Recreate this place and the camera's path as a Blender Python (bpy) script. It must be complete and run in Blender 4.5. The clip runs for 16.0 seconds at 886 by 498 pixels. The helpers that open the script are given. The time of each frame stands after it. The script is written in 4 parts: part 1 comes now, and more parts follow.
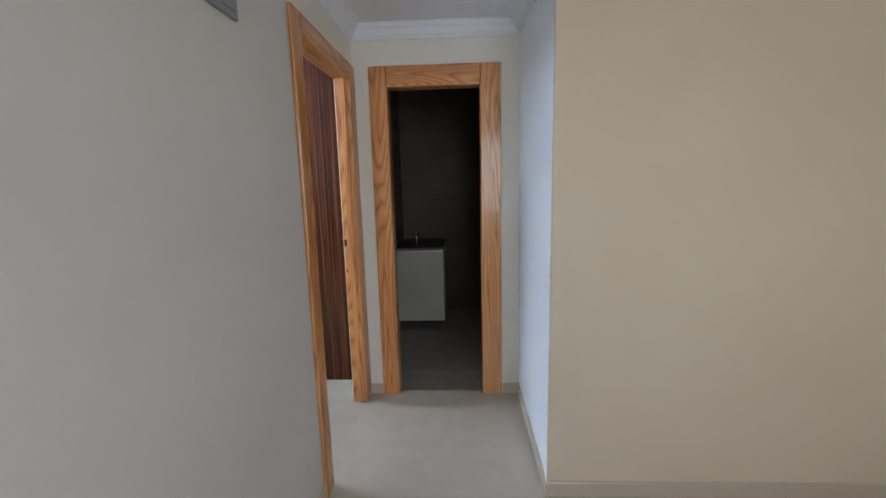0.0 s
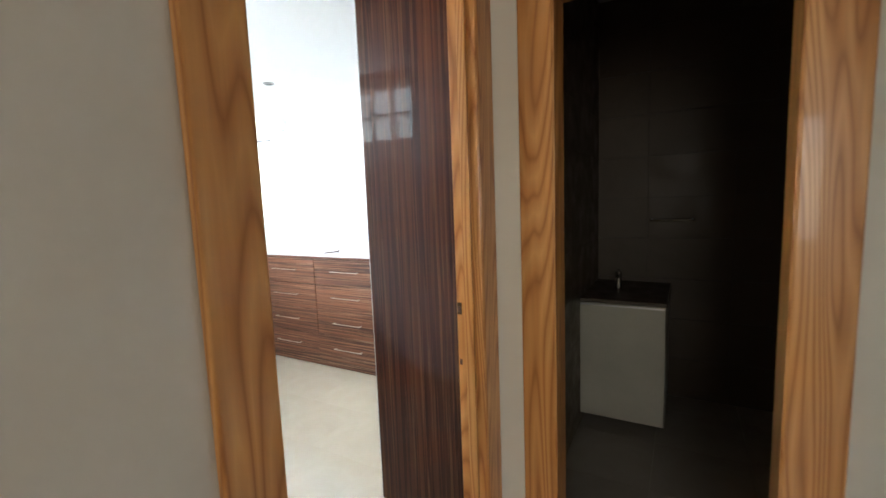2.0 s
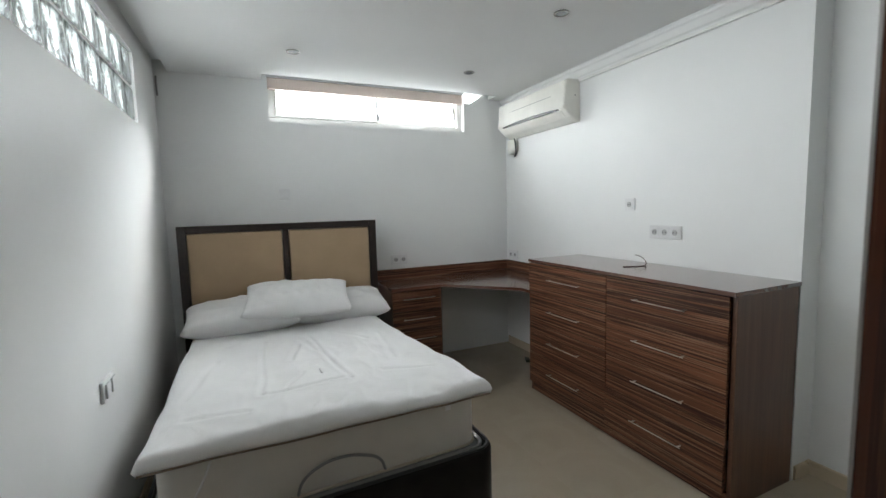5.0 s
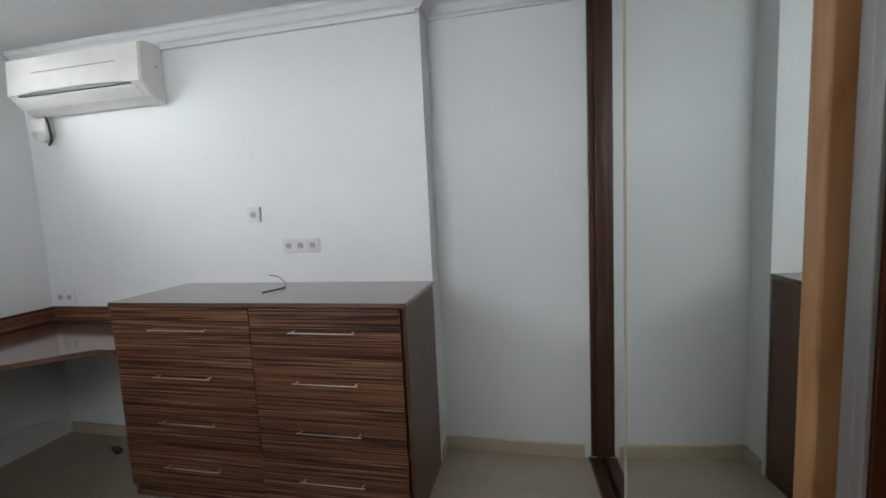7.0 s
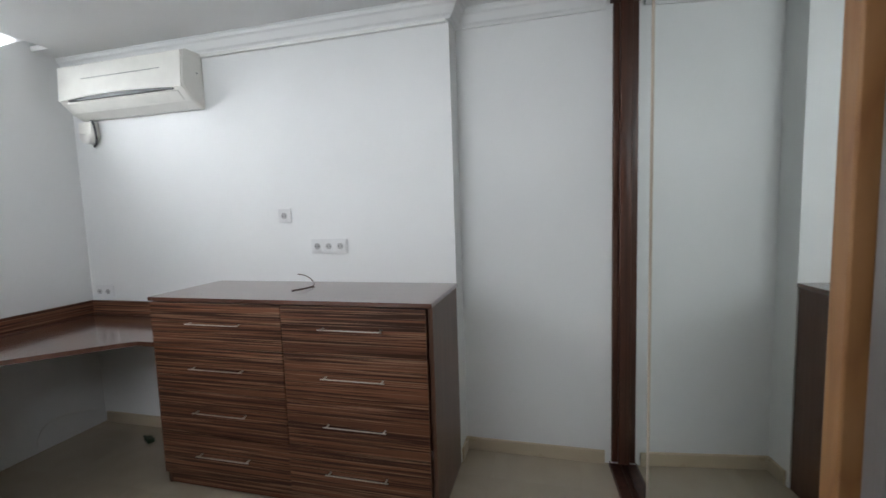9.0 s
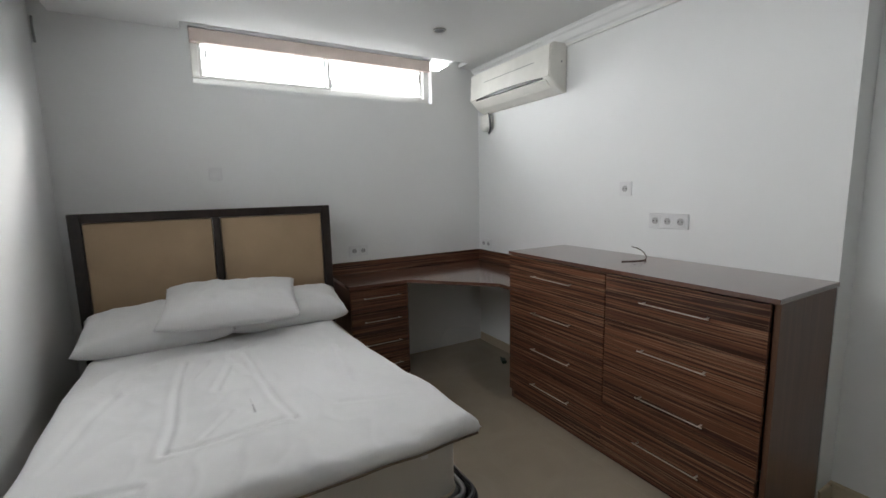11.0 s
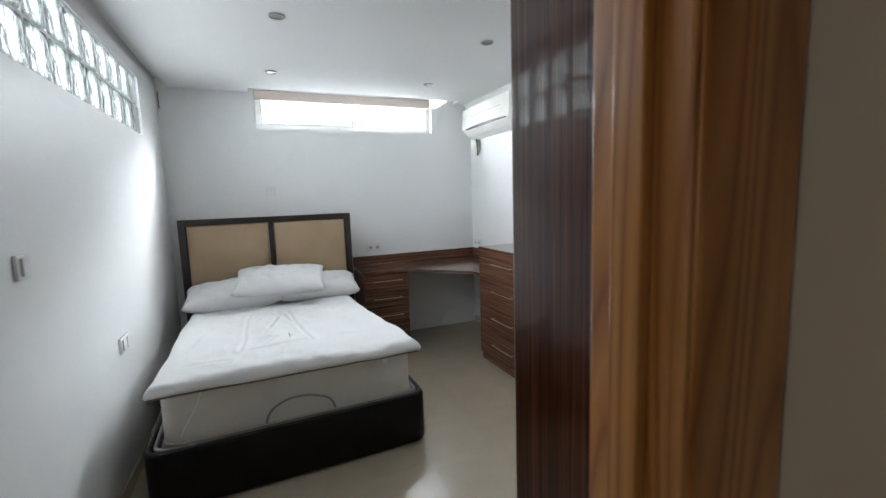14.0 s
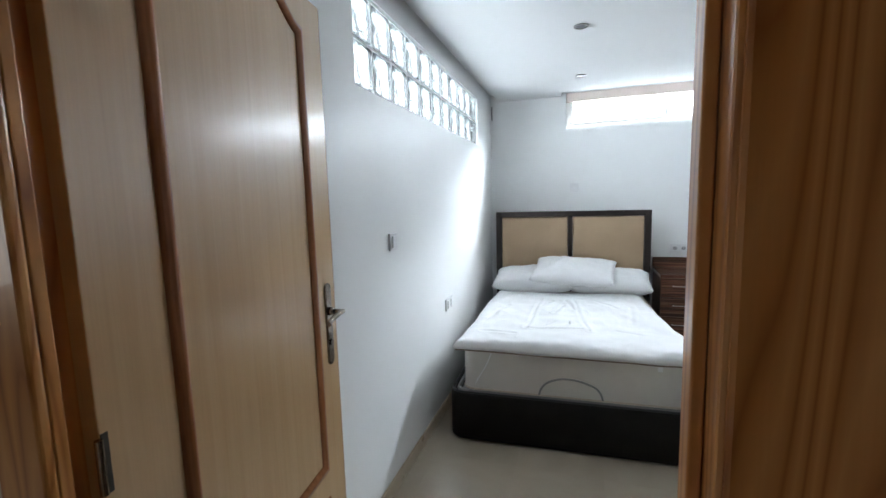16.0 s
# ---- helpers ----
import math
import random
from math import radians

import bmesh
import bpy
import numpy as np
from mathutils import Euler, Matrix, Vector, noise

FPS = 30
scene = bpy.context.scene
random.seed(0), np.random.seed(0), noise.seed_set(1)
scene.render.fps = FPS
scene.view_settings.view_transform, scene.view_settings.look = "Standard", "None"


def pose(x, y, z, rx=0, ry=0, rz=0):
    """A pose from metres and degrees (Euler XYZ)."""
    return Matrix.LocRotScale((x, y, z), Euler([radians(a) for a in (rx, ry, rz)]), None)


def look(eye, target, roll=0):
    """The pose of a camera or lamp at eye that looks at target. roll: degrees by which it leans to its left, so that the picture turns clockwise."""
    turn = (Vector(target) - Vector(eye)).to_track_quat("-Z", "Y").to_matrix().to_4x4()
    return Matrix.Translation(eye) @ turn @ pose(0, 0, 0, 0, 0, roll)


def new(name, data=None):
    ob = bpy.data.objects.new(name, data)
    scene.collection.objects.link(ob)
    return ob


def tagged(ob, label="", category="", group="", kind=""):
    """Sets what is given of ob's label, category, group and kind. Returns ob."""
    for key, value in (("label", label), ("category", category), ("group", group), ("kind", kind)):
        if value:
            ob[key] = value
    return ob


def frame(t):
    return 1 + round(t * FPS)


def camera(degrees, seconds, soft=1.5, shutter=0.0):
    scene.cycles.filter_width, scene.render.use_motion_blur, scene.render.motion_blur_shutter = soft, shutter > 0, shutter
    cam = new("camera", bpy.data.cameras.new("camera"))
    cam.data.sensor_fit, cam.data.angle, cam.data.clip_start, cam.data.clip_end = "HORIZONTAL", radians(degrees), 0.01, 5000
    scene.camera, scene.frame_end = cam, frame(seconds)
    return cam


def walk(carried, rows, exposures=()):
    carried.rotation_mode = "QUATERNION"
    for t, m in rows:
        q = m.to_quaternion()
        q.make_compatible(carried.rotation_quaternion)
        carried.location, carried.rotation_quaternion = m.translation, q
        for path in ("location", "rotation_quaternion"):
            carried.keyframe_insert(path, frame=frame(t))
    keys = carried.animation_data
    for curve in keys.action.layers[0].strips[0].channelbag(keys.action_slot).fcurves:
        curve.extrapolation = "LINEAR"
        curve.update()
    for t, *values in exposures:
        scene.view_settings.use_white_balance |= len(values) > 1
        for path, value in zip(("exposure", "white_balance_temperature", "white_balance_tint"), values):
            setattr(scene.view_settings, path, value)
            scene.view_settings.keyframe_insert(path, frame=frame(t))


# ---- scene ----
cam = camera(92.3, 16.0, shutter=0.2)
PATH = [
    (0, (-1.664, -0.013, 1.467), (0.307, 0.071, 1.14), -1.4),
    (0.5, (-1.316, -0.047, 1.466), (0.648, 0.137, 1.139), -1.5),
    (1, (-0.951, -0.042, 1.453), (0.98, 0.39, 1.161), -1.4),
    (1.5, (-0.586, 0.019, 1.437), (1.263, 0.733, 1.174), -2.1),
    (2, (-0.236, 0.084, 1.430), (1.492, 1.065, 1.206), -2.2),
    (2.5, (0.022, 0.156, 1.44), (1.484, 1.505, 1.234), -1.6),
    (3, (0.199, 0.301, 1.426), (1.355, 1.923, 1.239), -1.0),
    (3.5, (0.342, 0.429, 1.413), (1.051, 2.288, 1.216), -2.5),
    (6, (0.678, 1.489, 1.365), (1.852, 3.101, 1.208), 1.7),
    (6.5, (0.765, 1.619, 1.358), (2.506, 2.589, 1.182), -1.4),
    (7, (0.807, 1.644, 1.385), (2.749, 2.074, 1.173), -2.8),
    (7.5, (0.795, 1.641, 1.38), (2.768, 1.905, 1.177), -1.3),
    (8, (0.79, 1.642, 1.378), (2.771, 1.830, 1.172), -1.4),
    (8.5, (0.783, 1.653, 1.376), (2.765, 1.840, 1.189), -1.5),
    (9, (0.747, 1.676, 1.382), (2.674, 2.178, 1.196), -1.9),
    (9.5, (0.735, 1.714, 1.384), (2.545, 2.545, 1.206), -2.6),
    (10, (0.711, 1.735, 1.37), (2.203, 3.059, 1.224), -3.0),
    (12.5, (0.715, 0.847, 1.435), (1.525, 2.648, 1.115), -1.0),
    (13, (0.655, 0.713, 1.426), (1.482, 2.506, 1.108), -1.8),
    (13.5, (0.621, 0.596, 1.438), (1.452, 2.395, 1.172), -3.5),
    (14, (0.703, 0.434, 1.424), (1.484, 2.259, 1.181), -1.9),
    (14.5, (0.760, 0.341, 1.444), (1.547, 2.163, 1.202), -0.4),
    (15, (0.785, 0.364, 1.449), (1.229, 2.302, 1.229), -2.0),
    (15.5, (0.825, 0.327, 1.456), (0.548, 2.293, 1.219), -0.7),
    (16, (0.869, 0.286, 1.447), (0.261, 2.177, 1.215), -1.6),
]
EXPOSURES = [(0, 1.15, 5200, 11), (1.5, 0.95, 5750, 9), (2.0, 0.98, 6250, 9), (2.5, 0.25, 5950, 8), (3.0, -0.38, 5900, 7), (3.7, -0.40, 5850, 6),
             (5.8, -1.42, 7200, 13), (6.5, -1.42, 6950, 14), (7.0, -1.25, 6600, 13), (8.5, -1.05, 6500, 13), (9.5, -1.3, 6850, 14), (10.2, -1.55, 7000, 14),
             (12.3, -1.0, 6700, 13), (13.0, -0.88, 6600, 12), (14.0, -0.72, 6450, 11), (15.0, -0.62, 6350, 10), (16.0, -0.37, 6100, 10)]
walk(cam, [(t, look(eye, target, roll)) for t, eye, target, roll in PATH], EXPOSURES)

# ---- light ----
world = bpy.data.worlds.new("sky")
scene.world = world
world.use_nodes = True
wn = world.node_tree
sky = wn.nodes.new("ShaderNodeTexSky")
sky.sky_type = "NISHITA"
sky.sun_disc = False
sky.sun_elevation = radians(26)
sky.sun_rotation = radians(64)
wn.nodes["Background"].inputs[1].default_value = 0.12
wn.links.new(sky.outputs[0], wn.nodes["Background"].inputs[0])

sun = new("sun", bpy.data.lights.new("sun", "SUN"))
sun.data.energy = 5.0
sun.data.angle = radians(9)
sun.data.color = (1.0, 0.95, 0.88)
sun.matrix_world = look((15.0, 11.26, 10.15), (0.0, 3.86, 1.38))


def area(name, place, target, sx, sy, power, color):
    ob = new(name, bpy.data.lights.new(name, "AREA"))
    ob.data.shape = "RECTANGLE"
    ob.data.size, ob.data.size_y = sx, sy
    ob.data.energy, ob.data.color = power, color
    ob.matrix_world = look(place, target)
    return ob


# daylight through the bedroom window and the glass blocks
area("daylight_bedroom_window", (1.60, 5.13, 2.52), (1.6, 3.95, 1.3), 2.2, 0.55, 150, (0.88, 0.95, 1.0))
area("daylight_outside_window", (4.1, 6.2, 4.12), (0.3, 3.85, 1.2), 3.0, 1.8, 4100, (0.88, 0.95, 1.0))
area("daylight_sky_window", (-0.9, 5.95, 3.08), (2.3, 4.42, 2.0), 2.6, 1.5, 560, (0.88, 0.95, 1.0))
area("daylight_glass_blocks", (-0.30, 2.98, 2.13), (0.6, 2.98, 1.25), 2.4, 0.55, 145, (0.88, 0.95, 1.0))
# added fill lamp for the hall and living room; its source is unseen
area("daylight_living_window", (-3.16, -0.75, 1.5), (0.0, -0.6, 1.2), 1.2, 1.2, 14, (1.0, 0.94, 0.86))


# ---- materials ----
def mat(name, rough=0.5, metal=0.0, spec=0.5):
    m = bpy.data.materials.new(name)
    m.use_nodes = True
    b = m.node_tree.nodes["Principled BSDF"]
    b.inputs["Roughness"].default_value = rough
    b.inputs["Metallic"].default_value = metal
    b.inputs["Specular IOR Level"].default_value = spec
    return m, m.node_tree, b


def ramp_of(nt, fac, stops):
    r = nt.nodes.new("ShaderNodeValToRGB")
    el = r.color_ramp.elements
    while len(el) < len(stops):
        el.new(0.5)
    for e, (p, c) in zip(el, stops):
        e.position, e.color = p, (*c, 1)
    nt.links.new(fac, r.inputs[0])
    return r


def coords(nt, scale, space="Object"):
    tc = nt.nodes.new("ShaderNodeTexCoord")
    mp = nt.nodes.new("ShaderNodeMapping")
    mp.inputs["Scale"].default_value = scale
    nt.links.new(tc.outputs[space], mp.inputs[0])
    return mp.outputs[0]


def noise_of(nt, vec, scale, detail=4, rough=0.55, dist=0.0):
    n = nt.nodes.new("ShaderNodeTexNoise")
    n.inputs["Scale"].default_value = scale
    n.inputs["Detail"].default_value = detail
    n.inputs["Roughness"].default_value = rough
    n.inputs["Distortion"].default_value = dist
    nt.links.new(vec, n.inputs["Vector"])
    return n.outputs["Fac"]


def bump_of(nt, b, fac, strength, distance):
    bp = nt.nodes.new("ShaderNodeBump")
    bp.inputs["Strength"].default_value = strength
    bp.inputs["Distance"].default_value = distance
    nt.links.new(fac, bp.inputs["Height"])
    nt.links.new(bp.outputs[0], b.inputs["Normal"])


def mix_of(nt, fac, a, b, mode="MIX"):
    m = nt.nodes.new("ShaderNodeMix")
    m.data_type, m.blend_type = "RGBA", mode
    if isinstance(fac, float):
        m.inputs[0].default_value = fac
    else:
        nt.links.new(fac, m.inputs[0])
    for sock, v in ((m.inputs[6], a), (m.inputs[7], b)):
        if isinstance(v, tuple):
            sock.default_value = (*v, 1)
        else:
            nt.links.new(v, sock)
    return m.outputs[2]


def paint(name, a, b2, rough=0.5, bump=0.15, spec=0.4):
    m, nt, b = mat(name, rough, 0, spec)
    v = coords(nt, (1, 1, 1))
    big = ramp_of(nt, noise_of(nt, v, 1.3, 5), [(0.3, a), (0.7, b2)])
    nt.links.new(big.outputs[0], b.inputs["Base Color"])
    fine = noise_of(nt, v, 160, 3)
    rr = ramp_of(nt, noise_of(nt, v, 4, 4), [(0.3, (rough - 0.06,) * 3), (0.7, (rough + 0.08,) * 3)])
    nt.links.new(rr.outputs[0], b.inputs["Roughness"])
    bump_of(nt, b, fine, bump, 0.002)
    return m


def plain(name, c, rough=0.5, metal=0.0, spec=0.5, var=0.06, scale=6.0):
    m, nt, b = mat(name, rough, metal, spec)
    v = coords(nt, (1, 1, 1))
    lo = tuple(max(0, k * (1 - var)) for k in c)
    hi = tuple(min(1, k * (1 + var)) for k in c)
    r = ramp_of(nt, noise_of(nt, v, scale, 5), [(0.3, lo), (0.7, hi)])
    nt.links.new(r.outputs[0], b.inputs["Base Color"])
    return m


def wood(name, stops, stretch, scale, rough, streak=(0.0, (0.02, 0.01, 0.008)), coat=0.0, bump=0.05, per=False, grain=0.8, coat_rough=0.04, figure=0.0, spec=0.5):
    """Grain that runs along the axis whose stretch is smallest."""
    m, nt, b = mat(name, rough, 0, spec)
    tc = nt.nodes.new("ShaderNodeTexCoord")
    add = nt.nodes.new("ShaderNodeVectorMath")
    add.operation = "ADD"
    nt.links.new(tc.outputs["Object"], add.inputs[0])
    if per:
        info = nt.nodes.new("ShaderNodeObjectInfo")
        mul = nt.nodes.new("ShaderNodeVectorMath")
        mul.operation = "SCALE"
        mul.inputs[0].default_value = (3.1, 5.7, 7.3)
        nt.links.new(info.outputs["Random"], mul.inputs["Scale"])
        nt.links.new(mul.outputs[0], add.inputs[1])
    mp = nt.nodes.new("ShaderNodeMapping")
    mp.inputs["Scale"].default_value = stretch
    nt.links.new(add.outputs[0], mp.inputs[0])
    v = mp.outputs[0]
    g = noise_of(nt, v, scale, 6, 0.62, 0.6)
    fine = noise_of(nt, v, scale * 5, 3, 0.6)
    base = ramp_of(nt, g, stops).outputs[0]
    fr = ramp_of(nt, fine, [(0.3, (0.72,) * 3), (0.65, (1.0,) * 3)]).outputs[0]
    col = mix_of(nt, grain, base, fr, "MULTIPLY")
    if figure:
        wide = nt.nodes.new("ShaderNodeVectorMath")
        wide.operation = "MULTIPLY"
        wide.inputs[1].default_value = tuple(k * 1.5 if k > 1 else k * 2.6 for k in stretch)
        nt.links.new(add.outputs[0], wide.inputs[0])
        flat = noise_of(nt, wide.outputs[0], 0.75, 1.5, 0.45, 0.25)
        mul2 = nt.nodes.new("ShaderNodeMath")
        mul2.operation = "MULTIPLY"
        mul2.inputs[1].default_value = 30.0
        nt.links.new(flat, mul2.inputs[0])
        ring = nt.nodes.new("ShaderNodeMath")
        ring.operation = "PINGPONG"
        ring.inputs[1].default_value = 0.5
        nt.links.new(mul2.outputs[0], ring.inputs[0])
        lines = ramp_of(nt, ring.outputs[0], [(0.0, (0.52, 0.36, 0.22)), (0.16, (0.80, 0.69, 0.55)), (0.5, (1, 1, 1))]).outputs[0]
        col = mix_of(nt, figure, col, lines, "MULTIPLY")
    if streak[0]:
        s = noise_of(nt, v, scale * 1.9, 4, 0.7, 0.3)
        sr = ramp_of(nt, s, [(0.54, (0, 0, 0)), (0.62, (streak[0],) * 3)]).outputs[0]
        col = mix_of(nt, sr, col, streak[1])
    nt.links.new(col, b.inputs["Base Color"])
    b.inputs["Coat Weight"].default_value = coat
    b.inputs["Coat Roughness"].default_value = coat_rough
    bump_of(nt, b, fine, bump, 0.001)
    return m


WHITE = paint("white_wall_paint", (0.79, 0.80, 0.80), (0.83, 0.84, 0.838), 0.42, 0.12, 0.5)
CEIL = paint("white_ceiling_paint", (0.79, 0.80, 0.80), (0.83, 0.835, 0.83), 0.7, 0.08, 0.3)
CREAM = paint("cream_wall_paint", (0.635, 0.53, 0.365), (0.68, 0.575, 0.405), 0.55, 0.15, 0.4)
GREIGE = paint("pale_greige_wall_paint", (0.60, 0.565, 0.50), (0.645, 0.605, 0.54), 0.55, 0.15, 0.4)
HALLW = paint("off_white_hall_paint", (0.74, 0.69, 0.585), (0.79, 0.74, 0.635), 0.5, 0.15, 0.4)
WARM = paint("warm_white_hall_paint", (0.73, 0.665, 0.54), (0.78, 0.715, 0.585), 0.55, 0.15, 0.4)
PLASTER = paint("white_plaster_moulding", (0.77, 0.78, 0.78), (0.81, 0.815, 0.81), 0.55, 0.05, 0.4)


def zebra(name, stretch, gain=1.0, coat=0.12, coat_rough=0.15, spec=0.25, depth=0.92, tint=(1, 1, 1)):
    """Fine straight stripes, dark and light, along the axis of the smallest stretch."""
    m, nt, b = mat(name, 0.34, 0, spec)
    tc = nt.nodes.new("ShaderNodeTexCoord")
    info = nt.nodes.new("ShaderNodeObjectInfo")
    mul = nt.nodes.new("ShaderNodeVectorMath")
    mul.operation = "SCALE"
    mul.inputs[0].default_value = (3.1, 5.7, 7.3)
    nt.links.new(info.outputs["Random"], mul.inputs["Scale"])
    add = nt.nodes.new("ShaderNodeVectorMath")
    nt.links.new(tc.outputs["Object"], add.inputs[0])
    nt.links.new(mul.outputs[0], add.inputs[1])
    mp = nt.nodes.new("ShaderNodeMapping")
    mp.inputs["Scale"].default_value = stretch
    nt.links.new(add.outputs[0], mp.inputs[0])
    v = mp.outputs[0]
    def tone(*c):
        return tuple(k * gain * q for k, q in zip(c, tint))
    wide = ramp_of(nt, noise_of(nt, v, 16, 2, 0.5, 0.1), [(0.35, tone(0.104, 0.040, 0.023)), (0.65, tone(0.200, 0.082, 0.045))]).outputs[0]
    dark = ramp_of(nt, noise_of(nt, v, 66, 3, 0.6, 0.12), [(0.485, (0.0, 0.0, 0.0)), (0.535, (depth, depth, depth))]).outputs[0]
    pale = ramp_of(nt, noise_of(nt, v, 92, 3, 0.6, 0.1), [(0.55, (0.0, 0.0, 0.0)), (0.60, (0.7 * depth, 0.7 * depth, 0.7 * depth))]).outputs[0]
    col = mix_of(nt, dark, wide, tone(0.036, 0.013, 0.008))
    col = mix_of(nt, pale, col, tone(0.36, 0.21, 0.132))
    fine = noise_of(nt, v, 190, 3, 0.6)
    fr = ramp_of(nt, fine, [(0.3, (0.75,) * 3), (0.65, (1.0,) * 3)]).outputs[0]
    nt.links.new(mix_of(nt, 0.7, col, fr, "MULTIPLY"), b.inputs["Base Color"])
    b.inputs["Coat Weight"].default_value = coat
    b.inputs["Coat Roughness"].default_value = coat_rough
    bump_of(nt, b, fine, 0.05, 0.001)
    return m


ZEBRA_H = zebra("zebra_wood_horizontal", (1, 0.014, 1.65), 0.97)
ZEBRA_X = zebra("zebra_wood_along_wall", (0.014, 1, 1.65), 0.97)
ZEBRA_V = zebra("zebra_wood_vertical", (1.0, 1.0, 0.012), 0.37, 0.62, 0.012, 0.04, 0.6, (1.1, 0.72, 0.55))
TOPWOOD = wood("brown_laminate_top", [(0.3, (0.10, 0.042, 0.028)), (0.7, (0.15, 0.07, 0.047))], (3, 0.12, 1), 8, 0.16, coat=0.6, coat_rough=0.12)
SIDEWOOD = wood("brown_laminate_side", [(0.3, (0.115, 0.056, 0.035)), (0.7, (0.165, 0.084, 0.054))], (3, 3, 0.12), 8, 0.3, spec=0.45)
PINE = wood("varnished_pine", [(0.3, (0.55, 0.24, 0.066)), (0.5, (0.63, 0.30, 0.092)), (0.72, (0.68, 0.355, 0.128))], (5, 5, 0.22), 3.2, 0.34, (0.0, (0.30, 0.12, 0.03)), 0.25, per=True, grain=0.4, figure=0.9)
PINE_X = wood("varnished_pine_lintel", [(0.3, (0.55, 0.24, 0.066)), (0.5, (0.63, 0.30, 0.092)), (0.72, (0.68, 0.355, 0.128))], (0.22, 5, 5), 3.2, 0.34, (0.0, (0.30, 0.12, 0.03)), 0.25, per=True, grain=0.4, figure=0.9)
PINE_Y = wood("varnished_pine_lintel_across", [(0.3, (0.55, 0.24, 0.066)), (0.5, (0.63, 0.30, 0.092)), (0.72, (0.68, 0.355, 0.128))], (5, 0.22, 5), 3.2, 0.34, (0.0, (0.30, 0.12, 0.03)), 0.25, per=True, grain=0.4, figure=0.9)
PINE_DULL = wood("light_pine_edge", [(0.3, (0.30, 0.145, 0.058)), (0.7, (0.38, 0.20, 0.085))], (5, 5, 0.22), 3.2, 0.45, per=True, grain=0.4, figure=0.5)
BEECH = wood("varnished_beech_veneer", [(0.3, (0.52, 0.335, 0.165)), (0.7, (0.58, 0.39, 0.21))], (6, 6, 0.15), 6, 0.3, coat=0.6, grain=0.25, coat_rough=0.17)
TRIMWOOD = wood("reddish_brown_moulding", [(0.3, (0.26, 0.09, 0.027)), (0.7, (0.42, 0.17, 0.06))], (6, 6, 0.15), 6, 0.32, coat=0.1, spec=0.3)
DARKWOOD = wood("dark_stained_wood", [(0.3, (0.04, 0.015, 0.010)), (0.7, (0.12, 0.046, 0.027))], (6, 6, 0.15), 6, 0.3, coat=0.3)
WENGE = wood("dark_wenge_frame", [(0.3, (0.012, 0.008, 0.007)), (0.7, (0.03, 0.018, 0.014))], (3, 3, 3), 9, 0.4)
CHROME = plain("satin_steel", (0.74, 0.72, 0.69), 0.3, 1.0)
NICKEL = plain("dark_antique_nickel", (0.24, 0.205, 0.165), 0.26, 1.0, 0.5, 0.25, 40.0)
WPLASTIC = plain("white_plastic", (0.84, 0.84, 0.82), 0.3)
ACWHITE = plain("ivory_plastic", (0.80, 0.79, 0.74), 0.3)
PINKISH = plain("pale_pink_paint", (0.78, 0.66, 0.60), 0.5)
VANITY = plain("ivory_lacquer", (0.47, 0.43, 0.325), 0.35)
GREENISH = plain("dark_green_plastic", (0.02, 0.035, 0.015), 0.4)
STEELGREY = plain("grey_painted_steel", (0.22, 0.215, 0.21), 0.35, 0.5)
DARKMETAL = plain("dark_aged_metal", (0.05, 0.045, 0.04), 0.5, 0.6)
BLACK = plain("black_plastic", (0.015, 0.015, 0.017), 0.4)
ALU = plain("dull_aluminium", (0.30, 0.29, 0.28), 0.35, 0.6)
GREYP = plain("grey_plastic", (0.25, 0.25, 0.25), 0.4)


def leather():
    m, nt, b = mat("black_leatherette", 0.36, 0, 0.15)
    v = coords(nt, (1, 1, 1))
    r = ramp_of(nt, noise_of(nt, v, 5, 4), [(0.3, (0.006, 0.005, 0.005)), (0.7, (0.012, 0.0105, 0.010))])
    nt.links.new(r.outputs[0], b.inputs["Base Color"])
    vo = nt.nodes.new("ShaderNodeTexVoronoi")
    vo.inputs["Scale"].default_value = 240
    nt.links.new(v, vo.inputs["Vector"])
    bump_of(nt, b, vo.outputs["Distance"], 0.3, 0.002)
    return m


def fabric(name, a, b2, scale=500.0, rough=0.85):
    m, nt, b = mat(name, rough, 0, 0.25)
    v = coords(nt, (1, 1, 1))
    r = ramp_of(nt, noise_of(nt, v, 3.5, 5), [(0.3, a), (0.7, b2)])
    nt.links.new(r.outputs[0], b.inputs["Base Color"])
    w1 = nt.nodes.new("ShaderNodeTexWave")
    w1.inputs["Scale"].default_value = scale
    w1.inputs["Distortion"].default_value = 1.5
    nt.links.new(v, w1.inputs["Vector"])
    bump_of(nt, b, w1.outputs["Fac"], 0.25, 0.001)
    b.inputs["Sheen Weight"].default_value = 0.15
    return m


LEATHER = leather()
TAN = fabric("tan_upholstery", (0.40, 0.29, 0.185), (0.46, 0.335, 0.215))
LINEN = fabric("white_cotton", (0.82, 0.815, 0.815), (0.86, 0.855, 0.855))
TICKING = fabric("offwhite_mattress_cloth", (0.66, 0.63, 0.58), (0.73, 0.70, 0.65), 300)
BROWNPIPING = fabric("brown_piping", (0.17, 0.125, 0.09), (0.21, 0.155, 0.11))
PIPING = fabric("beige_piping", (0.55, 0.47, 0.37), (0.60, 0.52, 0.42))


